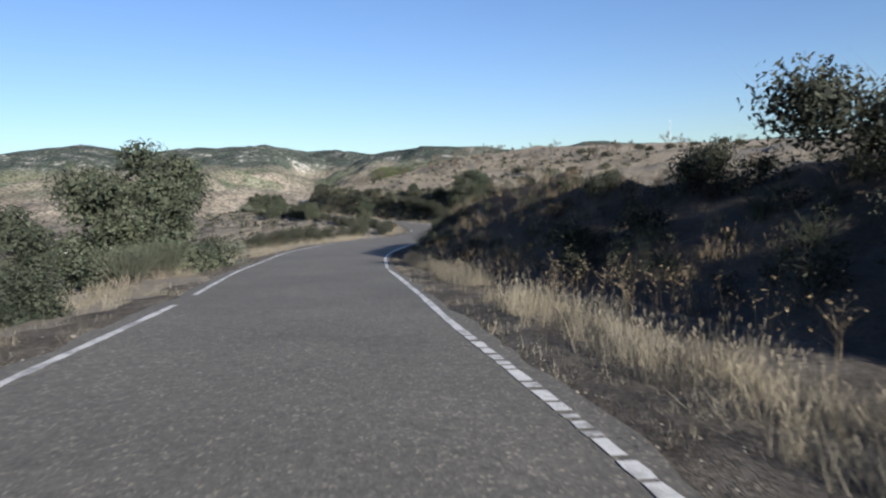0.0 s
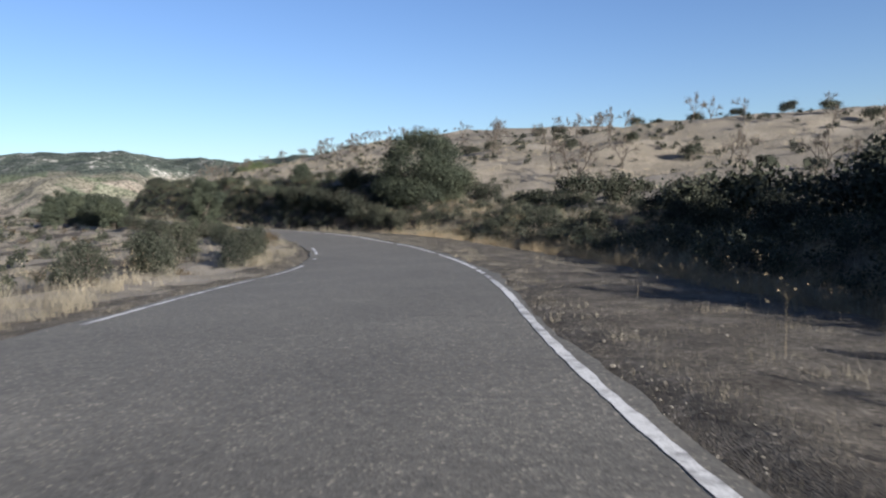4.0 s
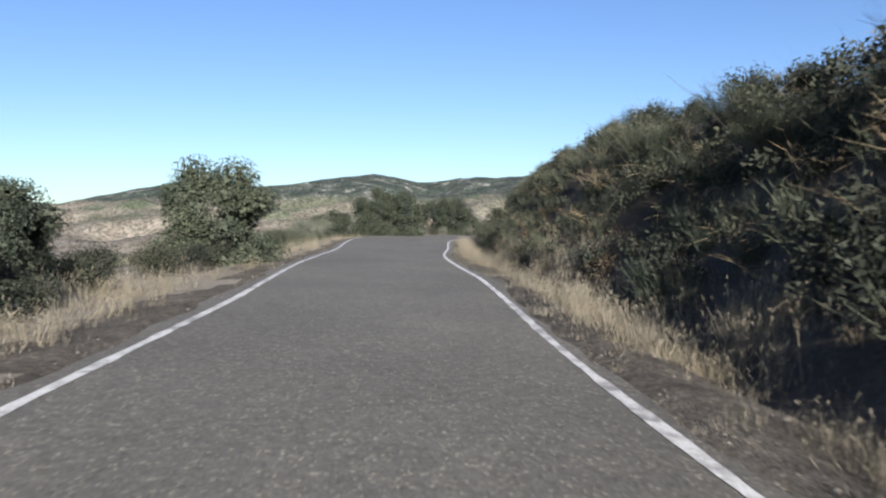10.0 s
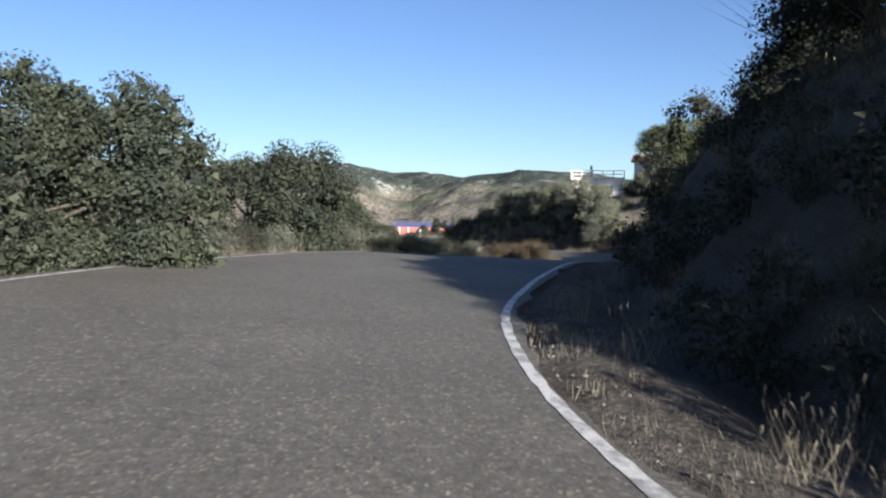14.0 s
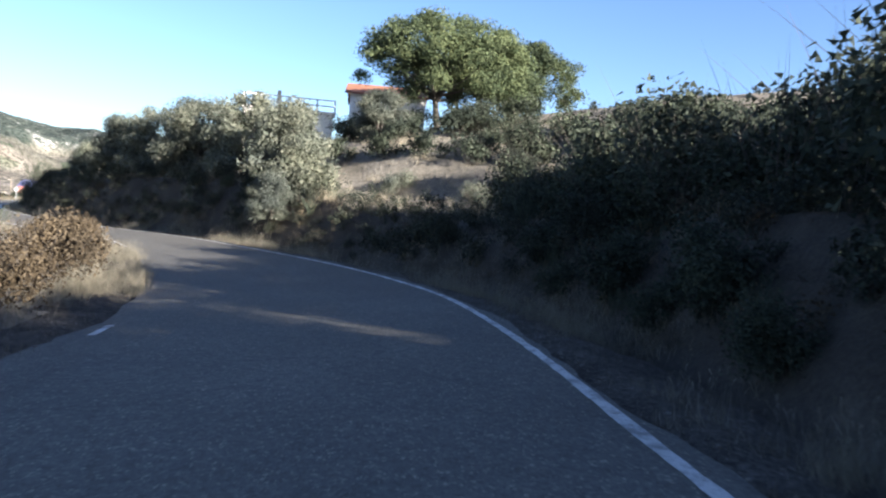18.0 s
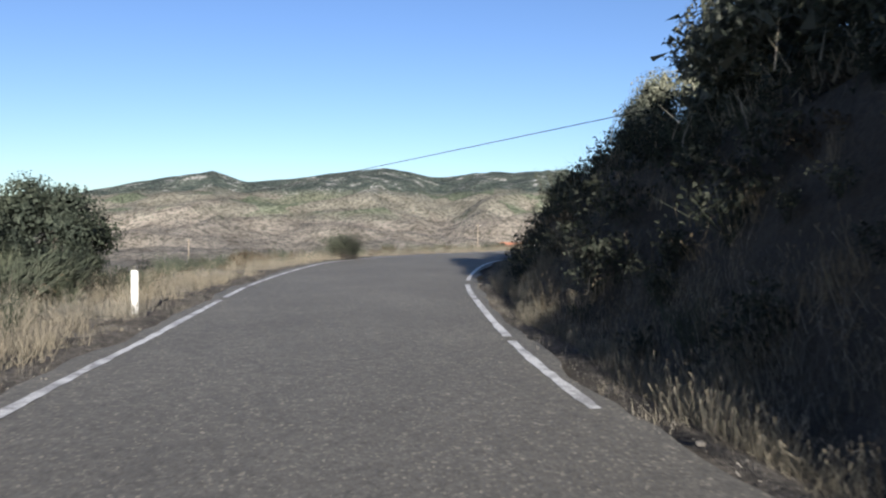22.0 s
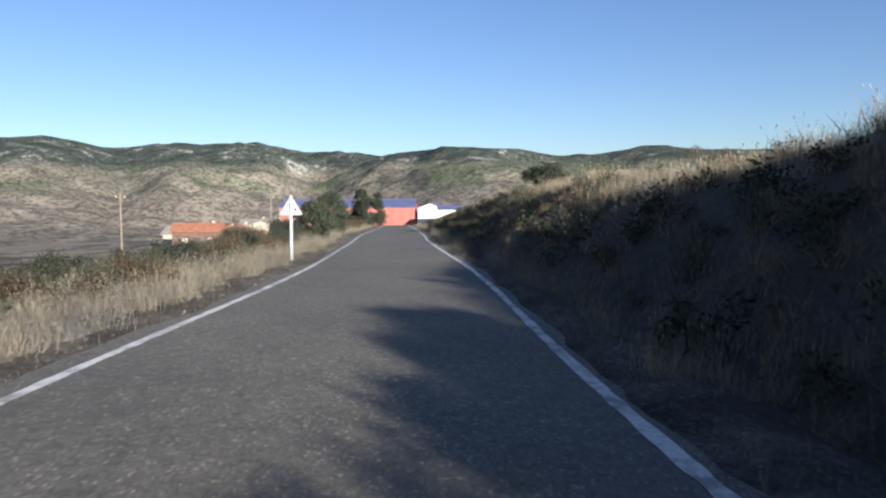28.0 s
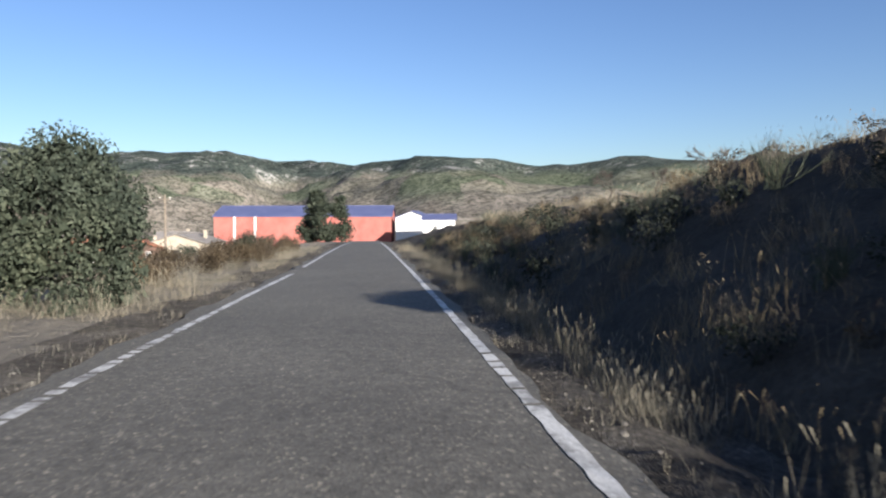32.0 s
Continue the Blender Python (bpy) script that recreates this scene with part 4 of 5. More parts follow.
sky_spots[2] = [g(110, 13, 1, 0, 1.0), g(127, 9.5, 1, 100, .62), g(133, 9, 1, 210, .6), g(138, 8.6, 1, 310, .6), g(118, 12, 1, 60, .9), g(121, 10.5, 1, 170, .8), g(124, 9, 1, 10, 0.85), g(400, 9, 1, 10, 0.7)] + sky_spots[2]
for (w, t), spots in zip(BARES, sky_spots):
    tree_thing("almond_tree", w, t, M_TWIG, "leafless almond tree with a forked dark trunk", "tree", spots, "twig_crown", "trunk", "almond trees")

# ---------------------------------------------------------------- larger bushes, one by one
BIG = [dome_bush(k, 4400, (0.082, 0.053), 1.15, 1.35, 40) for k in (61, 62, 63)]
BIGFAR = [dome_bush(k, 1500, (0.135, 0.088), 1.15, 1.35, 24) for k in (64, 65, 66)]
BRM = [broom(k, 3000, 1.2, 0.40, 0.011) for k in (71, 72)]


def bush_things(name, vf, material, label, spots, group):
    foliage, stems = mesh_np("foliage", *vf[0], [material]), mesh_np("woody_base", *vf[1], [M_TWIG])
    for x, y, z, turn, size in spots:
        ob = new(name)
        for nm, me in (("foliage", foliage), ("woody_base", stems)):
            tagged(new(nm, me), kind="stuff").parent = ob
        ob.matrix_basis = pose(x, y, z, 0, 0, turn) @ broad_high(size)
        tagged(ob, label, "bush", group)


rng = np.random.default_rng(8)
r360 = lambda: rng.uniform(0, 360)
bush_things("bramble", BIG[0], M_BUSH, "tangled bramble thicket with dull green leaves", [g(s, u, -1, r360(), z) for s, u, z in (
    (84, 2.6, .95), (87, 3.2, 1.1), (90, 2.8, 1.05), (93, 3.4, 1.15), (97, 3.0, 1.0), (101, 3.6, 1.0), (81, 4.4, 1.1), (86, 6, 1.3), (92, 6.5, 1.3), (105, 3.6, .9), (78, 5.5, 1.0),
    (217, 2.4, .8), (223, 2.6, .8), (228, 3.0, .85), (233, 3.2, .8), (214, 2.2, .7))] +
    [g(s, u, 1, r360(), z) for s, u, z in ((88, 9, .75), (92, 8.4, .7), (97, 7.8, .7), (94.5, 10, .9), (99, 9.6, .8), (84, 10.6, .95), (81, 10.4, 1.1), (76, 9.6, 1.1), (70, 9.6, 1.2), (65, 9, 1.2), (250, 3.6, .8), (256, 3.2, .7))], "brambles")
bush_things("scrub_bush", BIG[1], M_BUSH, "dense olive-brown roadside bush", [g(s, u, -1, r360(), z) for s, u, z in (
    (34, 4.5, 1.0), (42, 5, 1.0), (48, 5.5, 1.2), (53, 5, 1.1), (57, 4.6, 1.2), (61, 4.8, 1.3), (66, 5.2, 1.3), (71, 5, 1.2), (127, 3.6, 1.0), (131, 4.0, 1.1), (147, 3.4, 1.0), (172, 4.4, .8), (150.5, 3.2, .7), (154, 3.0, .65), (157, 3.4, .7), (160, 3.0, .7), (163, 2.9, .75), (165.5, 2.5, .75), (169, 2.7, .75), (171.5, 2.9, .65), (156, 5, .9), (161.5, 5.2, .9),
    (177, 5, .9), (182, 5, .9), (281, 3.6, 1.1), (284, 4.2, 1.2), (287, 4.6, 1.0), (364, 3.6, .8), (372, 3.2, .9), (378, 4.0, 1.0), (352, 5, .7), (357, 4.5, .9), (361, 5.2, .8), (343, 5, .6), (416, 4, 1.1))] +
    [g(s, u, 1, r360(), z) for s, u, z in ((2, 7, 1.6), (6, 8, 1.8), (10, 8.5, 1.8), (14, 9, 1.9), (18, 8, 1.1), (22, 6.6, .7), (-5, 7, 1.2), (120, 6, .8), (125, 6.5, .7), (130, 6.8, .6),
     (236, 6, 1.1), (241, 9, 1.3), (246, 10, 1.2), (251, 11, 1.1), (258, 11, 1.2), (263, 12, 1.2), (228, 7.5, 1.3), (213, 5.5, .7), (219, 4.8, 1.0))], "roadside bushes")
bush_things("rusty_bush", BIG[2], M_RUST, "rust-brown dry bush beside the road", [g(s, u, -1, r360(), z) for s, u, z in (
    (241, 2.6, .8), (245, 2.4, .9), (249, 2.2, 1.1), (253, 2.3, 1.25), (257, 2.2, 1.25), (261, 2.4, 1.15), (247, 4.6, 1.1), (254, 4.8, 1.1), (265, 2.8, .8), (262.5, 1.9, .85), (265, 1.8, .9), (267.5, 1.8, .8), (270, 1.9, .75), (99, 2.0, .7), (219, 4.5, .6), (374, 5.5, .9), (369, 5.5, .8), (336, 4.2, .55), (341, 3.8, .55), (345, 4.0, .6), (348.5, 3.6, .6), (352, 3.2, .62), (355, 3.6, .65), (358.5, 3.0, .6), (361.5, 3.4, .7), (364.5, 2.8, .65), (367.5, 2.6, .6), (397, 3.0, .7), (401, 2.6, .7), (405, 2.4, .75), (409, 2.2, .7), (413, 2.4, .8), (418, 2.2, .7), (423, 2.6, .8), (403, 4.6, .9), (411, 4.4, .9), (420, 4.6, .9))], "rusty bushes")
bush_things("broom_bush", BRM[0], M_BROOM, "upright grey-green broom bush", [g(s, u, -1, r360(), z) for s, u, z in (
    (22, 2.8, 1.0), (25, 2.5, 1.1), (121, 3.0, 1.0), (124, 3.5, 1.2), (134, 3.4, 1.1), (383, 2.6, .8), (366, 2.6, .8), (170, 3.0, .9), (175, 3.4, 1.0), (276, 2.6, .9), (294, 3.8, 1.1), (295.6, 3.2, 1.0), (292.8, 4.6, 1.2), (179, 2.8, .9), (183, 3.4, 1.0), (187, 3.2, .8), (191, 4.0, .9), (195, 4.6, .8))] +
    [g(s, u, 1, r360(), z) for s, u, z in ((131, 4.5, 1.1), (135, 4, 1.1), (139, 4.6, 1.2), (143, 4, 1.0), (302, 3.8, .8), (349, 8.2, .9), (346, 8.8, .8))], "broom bushes")
bush_things("broom_bush", BRM[1], M_BROOM, "wide broom bush with fine switches", [g(s, u, 1, r360(), z) for s, u, z in (
    (128, 4.2, 1.1), (137, 5.6, 1.2), (146, 5.5, 1.2), (150, 4.8, 1.1), (154, 4.5, 1.0), (158, 5.6, 1.1), (163, 5, 1.0), (318, 4, 1.0))], "broom bushes")

bush_things("broom_bush", feathery(73), M_BROOM, "tall feathery broom on the crest of the bank", [(x, y, ground_at(x, y) - .1, r360(), z) for x, y, z in (
    (-51.9, 302.5, 1.5), (-52.5, 303.0, 1.25), (-52.2, 303.5, 1.1), (-51.4, 302.0, 1.45), (-52.4, 302.2, 1.1))], "broom bushes")
bush_things("dark_bush", BIG[0], M_OAK, "round dark green bush on the crest of the bank", [(x, y, ground_at(x, y) - .1, r360(), z) for x, y, z in ((-48.6, 298.4, (.62, .8)), (-51.3, 306.5, .45))], "dark bushes")
bush_things("grey_shrub", BIG[1], M_OLIVE, "pale grey-green shrub on the verge", [g(s, u, -1, r360(), z) for s, u, z in (
    (219, 2.6, .9), (222, 2.2, .9), (225, 2.8, .95), (228, 2.4, .9), (231, 3.2, .9), (234, 3.0, .8), (216, 3.0, .8), (221, 5, 1.0), (227, 5.4, 1.0), (39, 4, .9), (45, 3.8, .9), (300, 5, .8), (197, 3.6, 1.3), (199, 5, 1.5), (201, 4.2, 1.4), (203.5, 5.2, 1.4), (205, 3.8, 1.1), (179, 4.0, .8), (174, 3.6, .8))] +
    [g(s, u, 1, r360(), z) for s, u, z in ((240, 13, 1.2), (253, 14, 1.2), (262, 9, 1.0), (268, 9.5, 1.0))], "grey shrubs")
bush_things("dark_bush", BIG[0], M_OAK, "tall dark green bush above the terrace", [g(s, u, 1, r360(), z) for s, u, z in (
    (240, 5.5, 2.2), (242.5, 6, 2.4), (245, 5.6, 2.35), (247.5, 6.2, 2.4), (250, 6.2, 2.2), (252.5, 6.4, 2.0), (255, 6.4, 1.8), (258, 7.2, 1.6), (243.5, 8.5, 2.6), (247, 8.8, 2.6), (251, 9, 2.4), (255, 9.5, 2.2), (237, 6, 2.0), (234, 7.5, 2.2), (254.5, 4.4, 1.4), (251.5, 4.6, 1.5), (248.5, 4.4, 1.5),
    (232, 9, 1.6), (236, 11, 1.8), (240, 10.5, 1.7), (244, 13, 2.0), (248, 12, 1.7), (252, 17, 1.9), (257, 14.5, 1.7), (261, 18, 1.9), (266, 15, 1.6), (271, 17, 1.7), (276, 15, 1.5), (280, 18, 1.6), (246, 20, 2.0), (238, 17, 2.0),
    (254, 4.4, .8), (241, 3.4, 1.0), (244.5, 3.0, 1.0), (248, 2.9, 1.0), (251.5, 3.0, .9), (238, 3.2, 1.0), (242.8, 2.7, .7), (246.2, 2.6, .7), (249.8, 2.5, .7), (258, 3.4, .7), (273.5, 2.9, .6), (271, 3.0, .6), (276, 2.8, .6), (268.5, 3.2, .6), (224, 9, 1.7), (226.5, 4.6, 1.5), (229.5, 5.4, 1.8), (232, 4.6, 1.7), (234.5, 5.2, 1.8), (231, 7.4, 2.0), (227, 6.6, 1.7), (219, 7.5, 1.4), (214, 8, 1.0), (309, 6, .8), (316, 7.5, .7), (295, 5, 1.1), (288, 4.5, 1.0))], "dark bushes")

by_xy = lambda x, y, size: at_xy(x, y, ground_at(x, y) - .1, r360(), size)
bush_things("broom_bush", BRM[0], M_BROOM, "tall loose broom bush in dry grass", [by_xy(-60.5, 298.9, 1.25), by_xy(-61.6, 299.6, 1.0)], "broom bushes")
bush_things("dark_bush", BIGFAR[1], M_OAK, "dark green shrub on the upper terrace", [by_xy(x, y, z) for x, y, z in (
    (-19.0, 266.5, 1.5), (-22.5, 268.5, 1.4), (-25, 270.5, 1.3), (-15.8, 266.5, 1.7), (-17.2, 262.6, 1.9), (-15, 260.5, 2.1), (-12.5, 259.5, 2.1), (-13, 264.5, 1.9), (-10.5, 262, 2.0), (-21, 271.5, 1.5), (-17.5, 270, 1.6),
    (-28, 272.5, 1.3), (-24, 274, 1.3), (-12, 256, 1.9), (-9, 258, 2.0), (-26.5, 276.5, 1.4), (-22, 281, 1.5), (-27, 266.3, 1.1), (-25, 264.6, 1.2), (-29.3, 268.3, 1.1), (-23.3, 262.8, 1.3), (-22, 265.2, 1.3), (-26, 268.4, 1.2), (-20.5, 260.5, 1.4), (-73, 425.8, .95), (-75.5, 421, .9), (-77, 418, .85))], "dark bushes")
bush_things("hedge_bush", BIGFAR[2], M_BUSH, "dark overgrown hedge bush at the edge of the field", [g(s_ + rng.uniform(-1, 1), u_ + rng.uniform(-.8, .8), 1, r360(), z_) for s_, u_, z_ in (
    (58, 12, 2.2), (62, 13, 2.4), (66, 13.5, 2.5), (70, 14, 2.6), (74, 14, 2.6), (78, 14, 2.5), (82, 13.2, 2.2), (85.5, 13, 1.9), (76, 11.5, 2.0), (71, 11.5, 2.1), (66, 11, 2.2), (62, 10, 2.0), (90, 15, 1.7), (95, 16.5, 1.7), (101, 17.5, 1.7), (88, 13, 1.2), (91, 14.5, 1.0), (94, 15.2, .9), (96.5, 16, .9), (99.5, 16.5, .8), (102.5, 16.5, .9), (105.5, 16.5, .9), (88, 17, 1.1), (93, 18, .9), (98, 19, .9), (103, 19.5, .9), (113, 12.5, 1.2), (98.5, 13.5, 1.0), (101, 14.5, 1.1), (103.5, 15, 1.1), (106, 14.5, 1.2), (108.5, 15, 1.2), (111, 14.5, 1.3), (114, 15, 1.3), (117, 15, 1.4), (113, 10.5, 1.3), (117, 9.5, 1.2), (122, 9, 1.1))], "hedge bushes")
bush_things("bank_top_bush", BIG[2], M_BUSH, "scrubby bush on the crest of the bank", [g(s_, u_, 1, r360(), z_) for s_, u_, z_ in (
    (146, 7.2, .8), (149.5, 7, .75), (153, 7.1, .85), (157, 6.9, .8), (160.5, 7, .9), (164, 6.9, .8), (168, 7, .85), (172, 7, .8), (176, 7.2, .75), (334, 5.6, .7), (329, 5.2, .7))], "bank bushes")

bush_things("hedge_bush", BIGFAR[0], M_BUSH, "dark bush of a terrace hedge on the dry field", [g(s_ + rng.uniform(-2, 2), u_ + rng.uniform(-1.5, 1.5), 1, r360(), rng.uniform(.8, 1.5)) for s_, u_ in
    [(58 + 6.5 * k, 34 + 3 * math.sin(k)) for k in range(14)] + [(52 + 6 * k, 60 + 2 * math.sin(k * 1.7)) for k in range(20)]], "terrace hedge bushes")
bush_things("bank_top_bush", BIG[1], M_BUSH, "scrubby bush on the crest of the cutting", [g(s_, u_, 1, r360(), z_) for s_, u_, z_ in (
    (192, 7.4, .9), (194.5, 7.1, .85), (197, 6.9, .65), (199, 6.9, .62), (201, 6.8, .65), (203, 6.6, .75), (206, 6.3, 1.15), (207.5, 5.8, 1.3), (209, 6.0, 1.5), (212, 6.0, 1.5), (216, 6, 1.4), (210.5, 7.2, 1.3), (214, 6.6, 1.3), (119, 8.8, .9), (122, 8.6, .85), (125, 8.4, .75), (128, 8.2, .7))], "bank bushes")
bush_things("dark_bush", BIG[0], M_BUSH, "dark tangled bush in the shade of the large oak", [g(s_, u_, 1, r360(), z_) for s_, u_, z_ in (
    (110.5, 5.8, 1.2), (113.5, 5.6, 1.5), (116, 5.2, 1.5), (118.5, 4.8, 1.5), (121, 4.6, 1.45), (123.5, 4.4, 1.3), (126, 4.4, 1.2), (115, 7.6, 1.5), (119, 7, 1.4), (108, 6.6, 1.0))], "dark bushes")
bush_things("bramble", BIG[2], M_BUSH, "bramble mound beside the slender oak", [g(s_, u_, -1, r360(), z_) for s_, u_, z_ in (
    (109, 3.0, .95), (112, 3.2, 1.05), (115, 3.0, 1.1), (118, 3.0, 1.0), (113, 5, 1.2), (117, 5, 1.2), (121, 4.6, 1.0))], "brambles")
bush_things("rusty_bush", BIG[2], M_RUST, "rust-brown dry bush below the slender oak", [g(s_, u_, -1, r360(), z_) for s_, u_, z_ in ((107, 2.6, .7), (110.5, 2.0, .6), (114, 1.9, .55))], "rusty bushes")

bush_things("hedge_bush", BIGFAR[1], M_BUSH, "low dull green bush before the red warehouse", [by_xy(-98 + 2.3 * k + rng.uniform(-.5, .5), 504.5 + rng.uniform(-.8, .8), rng.uniform(.55, .85)) for k in range(12)], "warehouse hedge bushes")

# ---------------------------------------------------------------- scrub and grass as stuff
rng = np.random.default_rng(9)


def many(n, s0, s1, u0, u1, side, sink=0.03, power=1.0):
    s, k = rng.uniform(s0, s1, n), rng.random(n) ** power
    a, b = (u0(s), u1(s)) if callable(u0) else (u0, u1)
    return np.stack(ground(s, a + (b - a) * k, side), -1) - (0, 0, sink)


toe = lambda s: np.interp(s, SM, BK[0])
top = lambda s: np.interp(s, SM, BK[0]) + np.interp(s, SM, BK[1])
SMALL = [join_vf(dome_bush(k, 180, (0.095, 0.062), 0.62, 0.75, 14)) for k in (81, 82, 83)]
FAR = [join_vf(dome_bush(k, 90, (0.20, 0.13), 0.7, 0.8, 6)) for k in (84, 85)]
p = np.concatenate([many(2000, -20, 335, lambda s: toe(s) + .2, lambda s: top(s) + .5, 1), many(90, 335, 430, lambda s: toe(s) + .2, lambda s: top(s) - 1.5, 1),
                    many(320, -20, 335, top, lambda s: top(s) + 5, 1), many(140, 55, 130, lambda s: top(s) + 1, lambda s: top(s) + 9, 1), many(110, 60, 112, lambda s: toe(s) + 1.5, lambda s: top(s) + 5, 1)])
low_mound = np.where((p[:, 1] > 20) & (p[:, 1] < 46), .6, 1.0)      # the first mound carries only low, dry growth
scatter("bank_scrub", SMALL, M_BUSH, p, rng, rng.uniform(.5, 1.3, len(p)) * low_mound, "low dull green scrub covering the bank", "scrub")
BRUSH = []
for k in range(3):
    rb = np.random.default_rng(140 + k)
    BRUSH.append(join_vf([blade((*(rb.normal(size=2) * .12), 0), rb.normal(size=3) * (.34, .34, .12) + (0, 0, .32), 0.005) for _ in range(60)]))
p = many(1100, -20, 340, lambda s: toe(s) + .1, lambda s: top(s) + .6, 1)
scatter("dead_brush", BRUSH, M_TWIG, p, rng, rng.uniform(.5, 1.15, len(p)), "tangled grey dead stems on the bank", "brush")
TANGLE = []
for k in range(3):
    rb = np.random.default_rng(150 + k)
    sticks = []
    for _ in range(9):
        a = np.array([*(rb.normal(size=2) * .15), .1])
        b = a + rb.normal(size=3) * (.5, .5, .1) + (0, 0, .45)
        sticks.append(blade(a, b, 0.016))
        for _ in range(5):
            c = a + (b - a) * rb.uniform(.3, .9)
            sticks.append(blade(c, c + rb.normal(size=3) * (.22, .22, .14), 0.008))
    TANGLE.append(join_vf(sticks))
p = np.concatenate([many(170, 112, 182, lambda s: toe(s) + .8, lambda s: top(s) + .3, 1)])
scatter("dead_branches", TANGLE, M_STALK, p, rng, rng.uniform(.6, 1.3, len(p)), "bleached dead branches in the bank scrub", "brush")
p = np.concatenate([many(620, 55, 240, lambda s: top(s) + 9, lambda s: top(s) + 56, 1), many(260, 226, 310, lambda s: top(s) + 10, lambda s: top(s) + 80, 1)])
scatter("field_scrub", FAR, M_BUSH, p, rng, rng.uniform(.5, 1.2, len(p)), "scattered bushes on the dry field", "scrub")
p = np.concatenate([many(420, -20, 430, lambda s: toe(s) + .3, lambda s: top(s) + 3, 1), many(260, 0, 420, 3, 16, -1), many(330, 292, 388, 2.3, 7.5, -1)])
scatter("dry_scrub", SMALL[:2], M_RUST, p, rng, rng.uniform(.35, .9, len(p)), "dry brown scrub on bank and verge", "scrub")
p = np.concatenate([many(520, -10, 335, lambda s: toe(s) + .2, lambda s: top(s) + 3, 1), many(60, 335, 430, toe, top, 1), many(520, 110, 186, lambda s: toe(s) + .4, lambda s: top(s) + .4, 1), many(60, 10, 52, lambda s: toe(s) + .4, lambda s: top(s) - .6, 1), many(260, 0, 420, 2.6, 14, -1), many(60, 170, 200, 2.2, 5, -1), many(200, 300, 374, 2.4, 6, -1), many(50, 280, 300, 2, 5, -1)])
scatter("broom_scrub", [join_vf(broom(k, 300, .8, .4, .010)) for k in (91, 92, 93)], M_BROOM, p, rng, rng.uniform(.45, 1.1, len(p)) * np.where((p[:, 1] > 18) & (p[:, 1] < 46) & (p[:, 0] > 0), .5, 1.0), "small grey-green broom plants", "scrub")
p = many(1000, 0, 430, 8, 75, -1, power=1.3)
scatter("valley_scrub", FAR, M_BUSH, p, rng, rng.uniform(.5, 1.4, len(p)), "scattered bushes on the falling slope", "scrub")

TUFTS = [grass_tuft(k) for k in range(101, 107)]
LOW = [grass_tuft(k, 15, 0.16, 0.22, 0.007, 0) for k in range(111, 114)]
WIDE = [grass_tuft(k, 16, 0.34, 0.36, 0.013, .2) for k in range(115, 118)]
clump = lambda pts, c, lo: pts[fbm(pts[:, 0] / c, pts[:, 1] / c, 2, 17) > lo]
verge_r = lambda n, a, b: many(n, a, b, lambda s: 0 * s + .8, lambda s: np.minimum(toe(s) + .8, 2.8), 1)
p = np.concatenate([clump(many(1500, -20, 53, 1.0, 2.0, 1), 2.2, -.25), clump(verge_r(170, 106, 131), 2.2, -.14), clump(verge_r(3000, 131, 196), 2.2, -.2), clump(verge_r(160, 196, 228), 2.2, -.14), clump(verge_r(3100, 228, 335), 2.2, -.14), clump(many(700, 335, 430, .7, 1.6, 1), 2.2, -.1), many(110, 366.5, 371.5, 1.0, 2.6, -1), clump(many(900, 252, 274, .3, 1.6, -1), 2, -.2), clump(many(2600, 55, 108, lambda s: toe(s) - .6, lambda s: toe(s) + 3.0, 1), 2.2, -.2),
                    clump(many(7600, -20, 430, 1.0, 3.6, -1), 2.4, -.08), many(800, 280, 302, .9, 3.6, -1), clump(many(900, 266, 300, .8, 1.8, 1), 1.5, -.1), clump(many(420, 376, 402, .8, 1.5, 1), 1.5, -.1), clump(many(1300, 302, 372, .8, 3.0, -1), 2.4, -.2), clump(many(2400, 0, 430, lambda s: top(s) - 1.5, lambda s: top(s) + 4, 1), 3, -.2)])
scatter("dry_grass", TUFTS, M_STRAW, p, rng, rng.uniform(.8, 1.5, len(p)), "pale straw-coloured dry grass along the verge", "grass", rng.uniform(.5, 1.45, len(p)))
p = clump(many(4200, -15, 430, lambda s: toe(s), top, 1), 2.5, -.15)
p = np.concatenate([p, many(1100, 335, 430, lambda s: toe(s) - .3, top, 1), many(1700, 64, 110, lambda s: toe(s) - .6, lambda s: toe(s) + 7, 1), many(900, 62, 106, lambda s: toe(s) - 1.2, lambda s: toe(s) + 1.5, 1)])
# browner than the verge tufts: this colour imitates shade on the bank
scatter("bank_grass", TUFTS[:3], M_STALK, p, rng, rng.uniform(.8, 1.5, len(p)), "dead grass between the scrub, browned to stand in for shade", "grass", rng.uniform(.6, 1.5, len(p)))
p = np.concatenate([many(3000, -20, 430, .38, 1.2, 1), many(4200, -20, 430, .42, 2.4, -1), clump(many(2600, 55, 105, .8, 7, 1), 2, -.08)])
scatter("short_dry_grass", LOW, M_STRAW, p, rng, rng.uniform(.5, 1.2, len(p)), "short sparse dry grass on gravel", "grass")
p = np.concatenate([clump(many(7000, 50, 240, lambda s: top(s) + 3, lambda s: top(s) + 45, 1), 9, -.25), clump(many(2200, 62, 108, lambda s: toe(s), lambda s: top(s) + 7, 1), 3, -.1), clump(many(4600, 0, 430, 3.6, 26, -1, power=1.3), 6, -.15),
                    many(4200, 226, 300, lambda s: top(s), lambda s: top(s) + 26, 1, power=1.4), many(1700, 338, 386, lambda s: top(s) - 1.0, lambda s: top(s) + 2.4, 1), many(300, 398, 430, lambda s: top(s) - 1.0, lambda s: top(s) + 3, 1)])
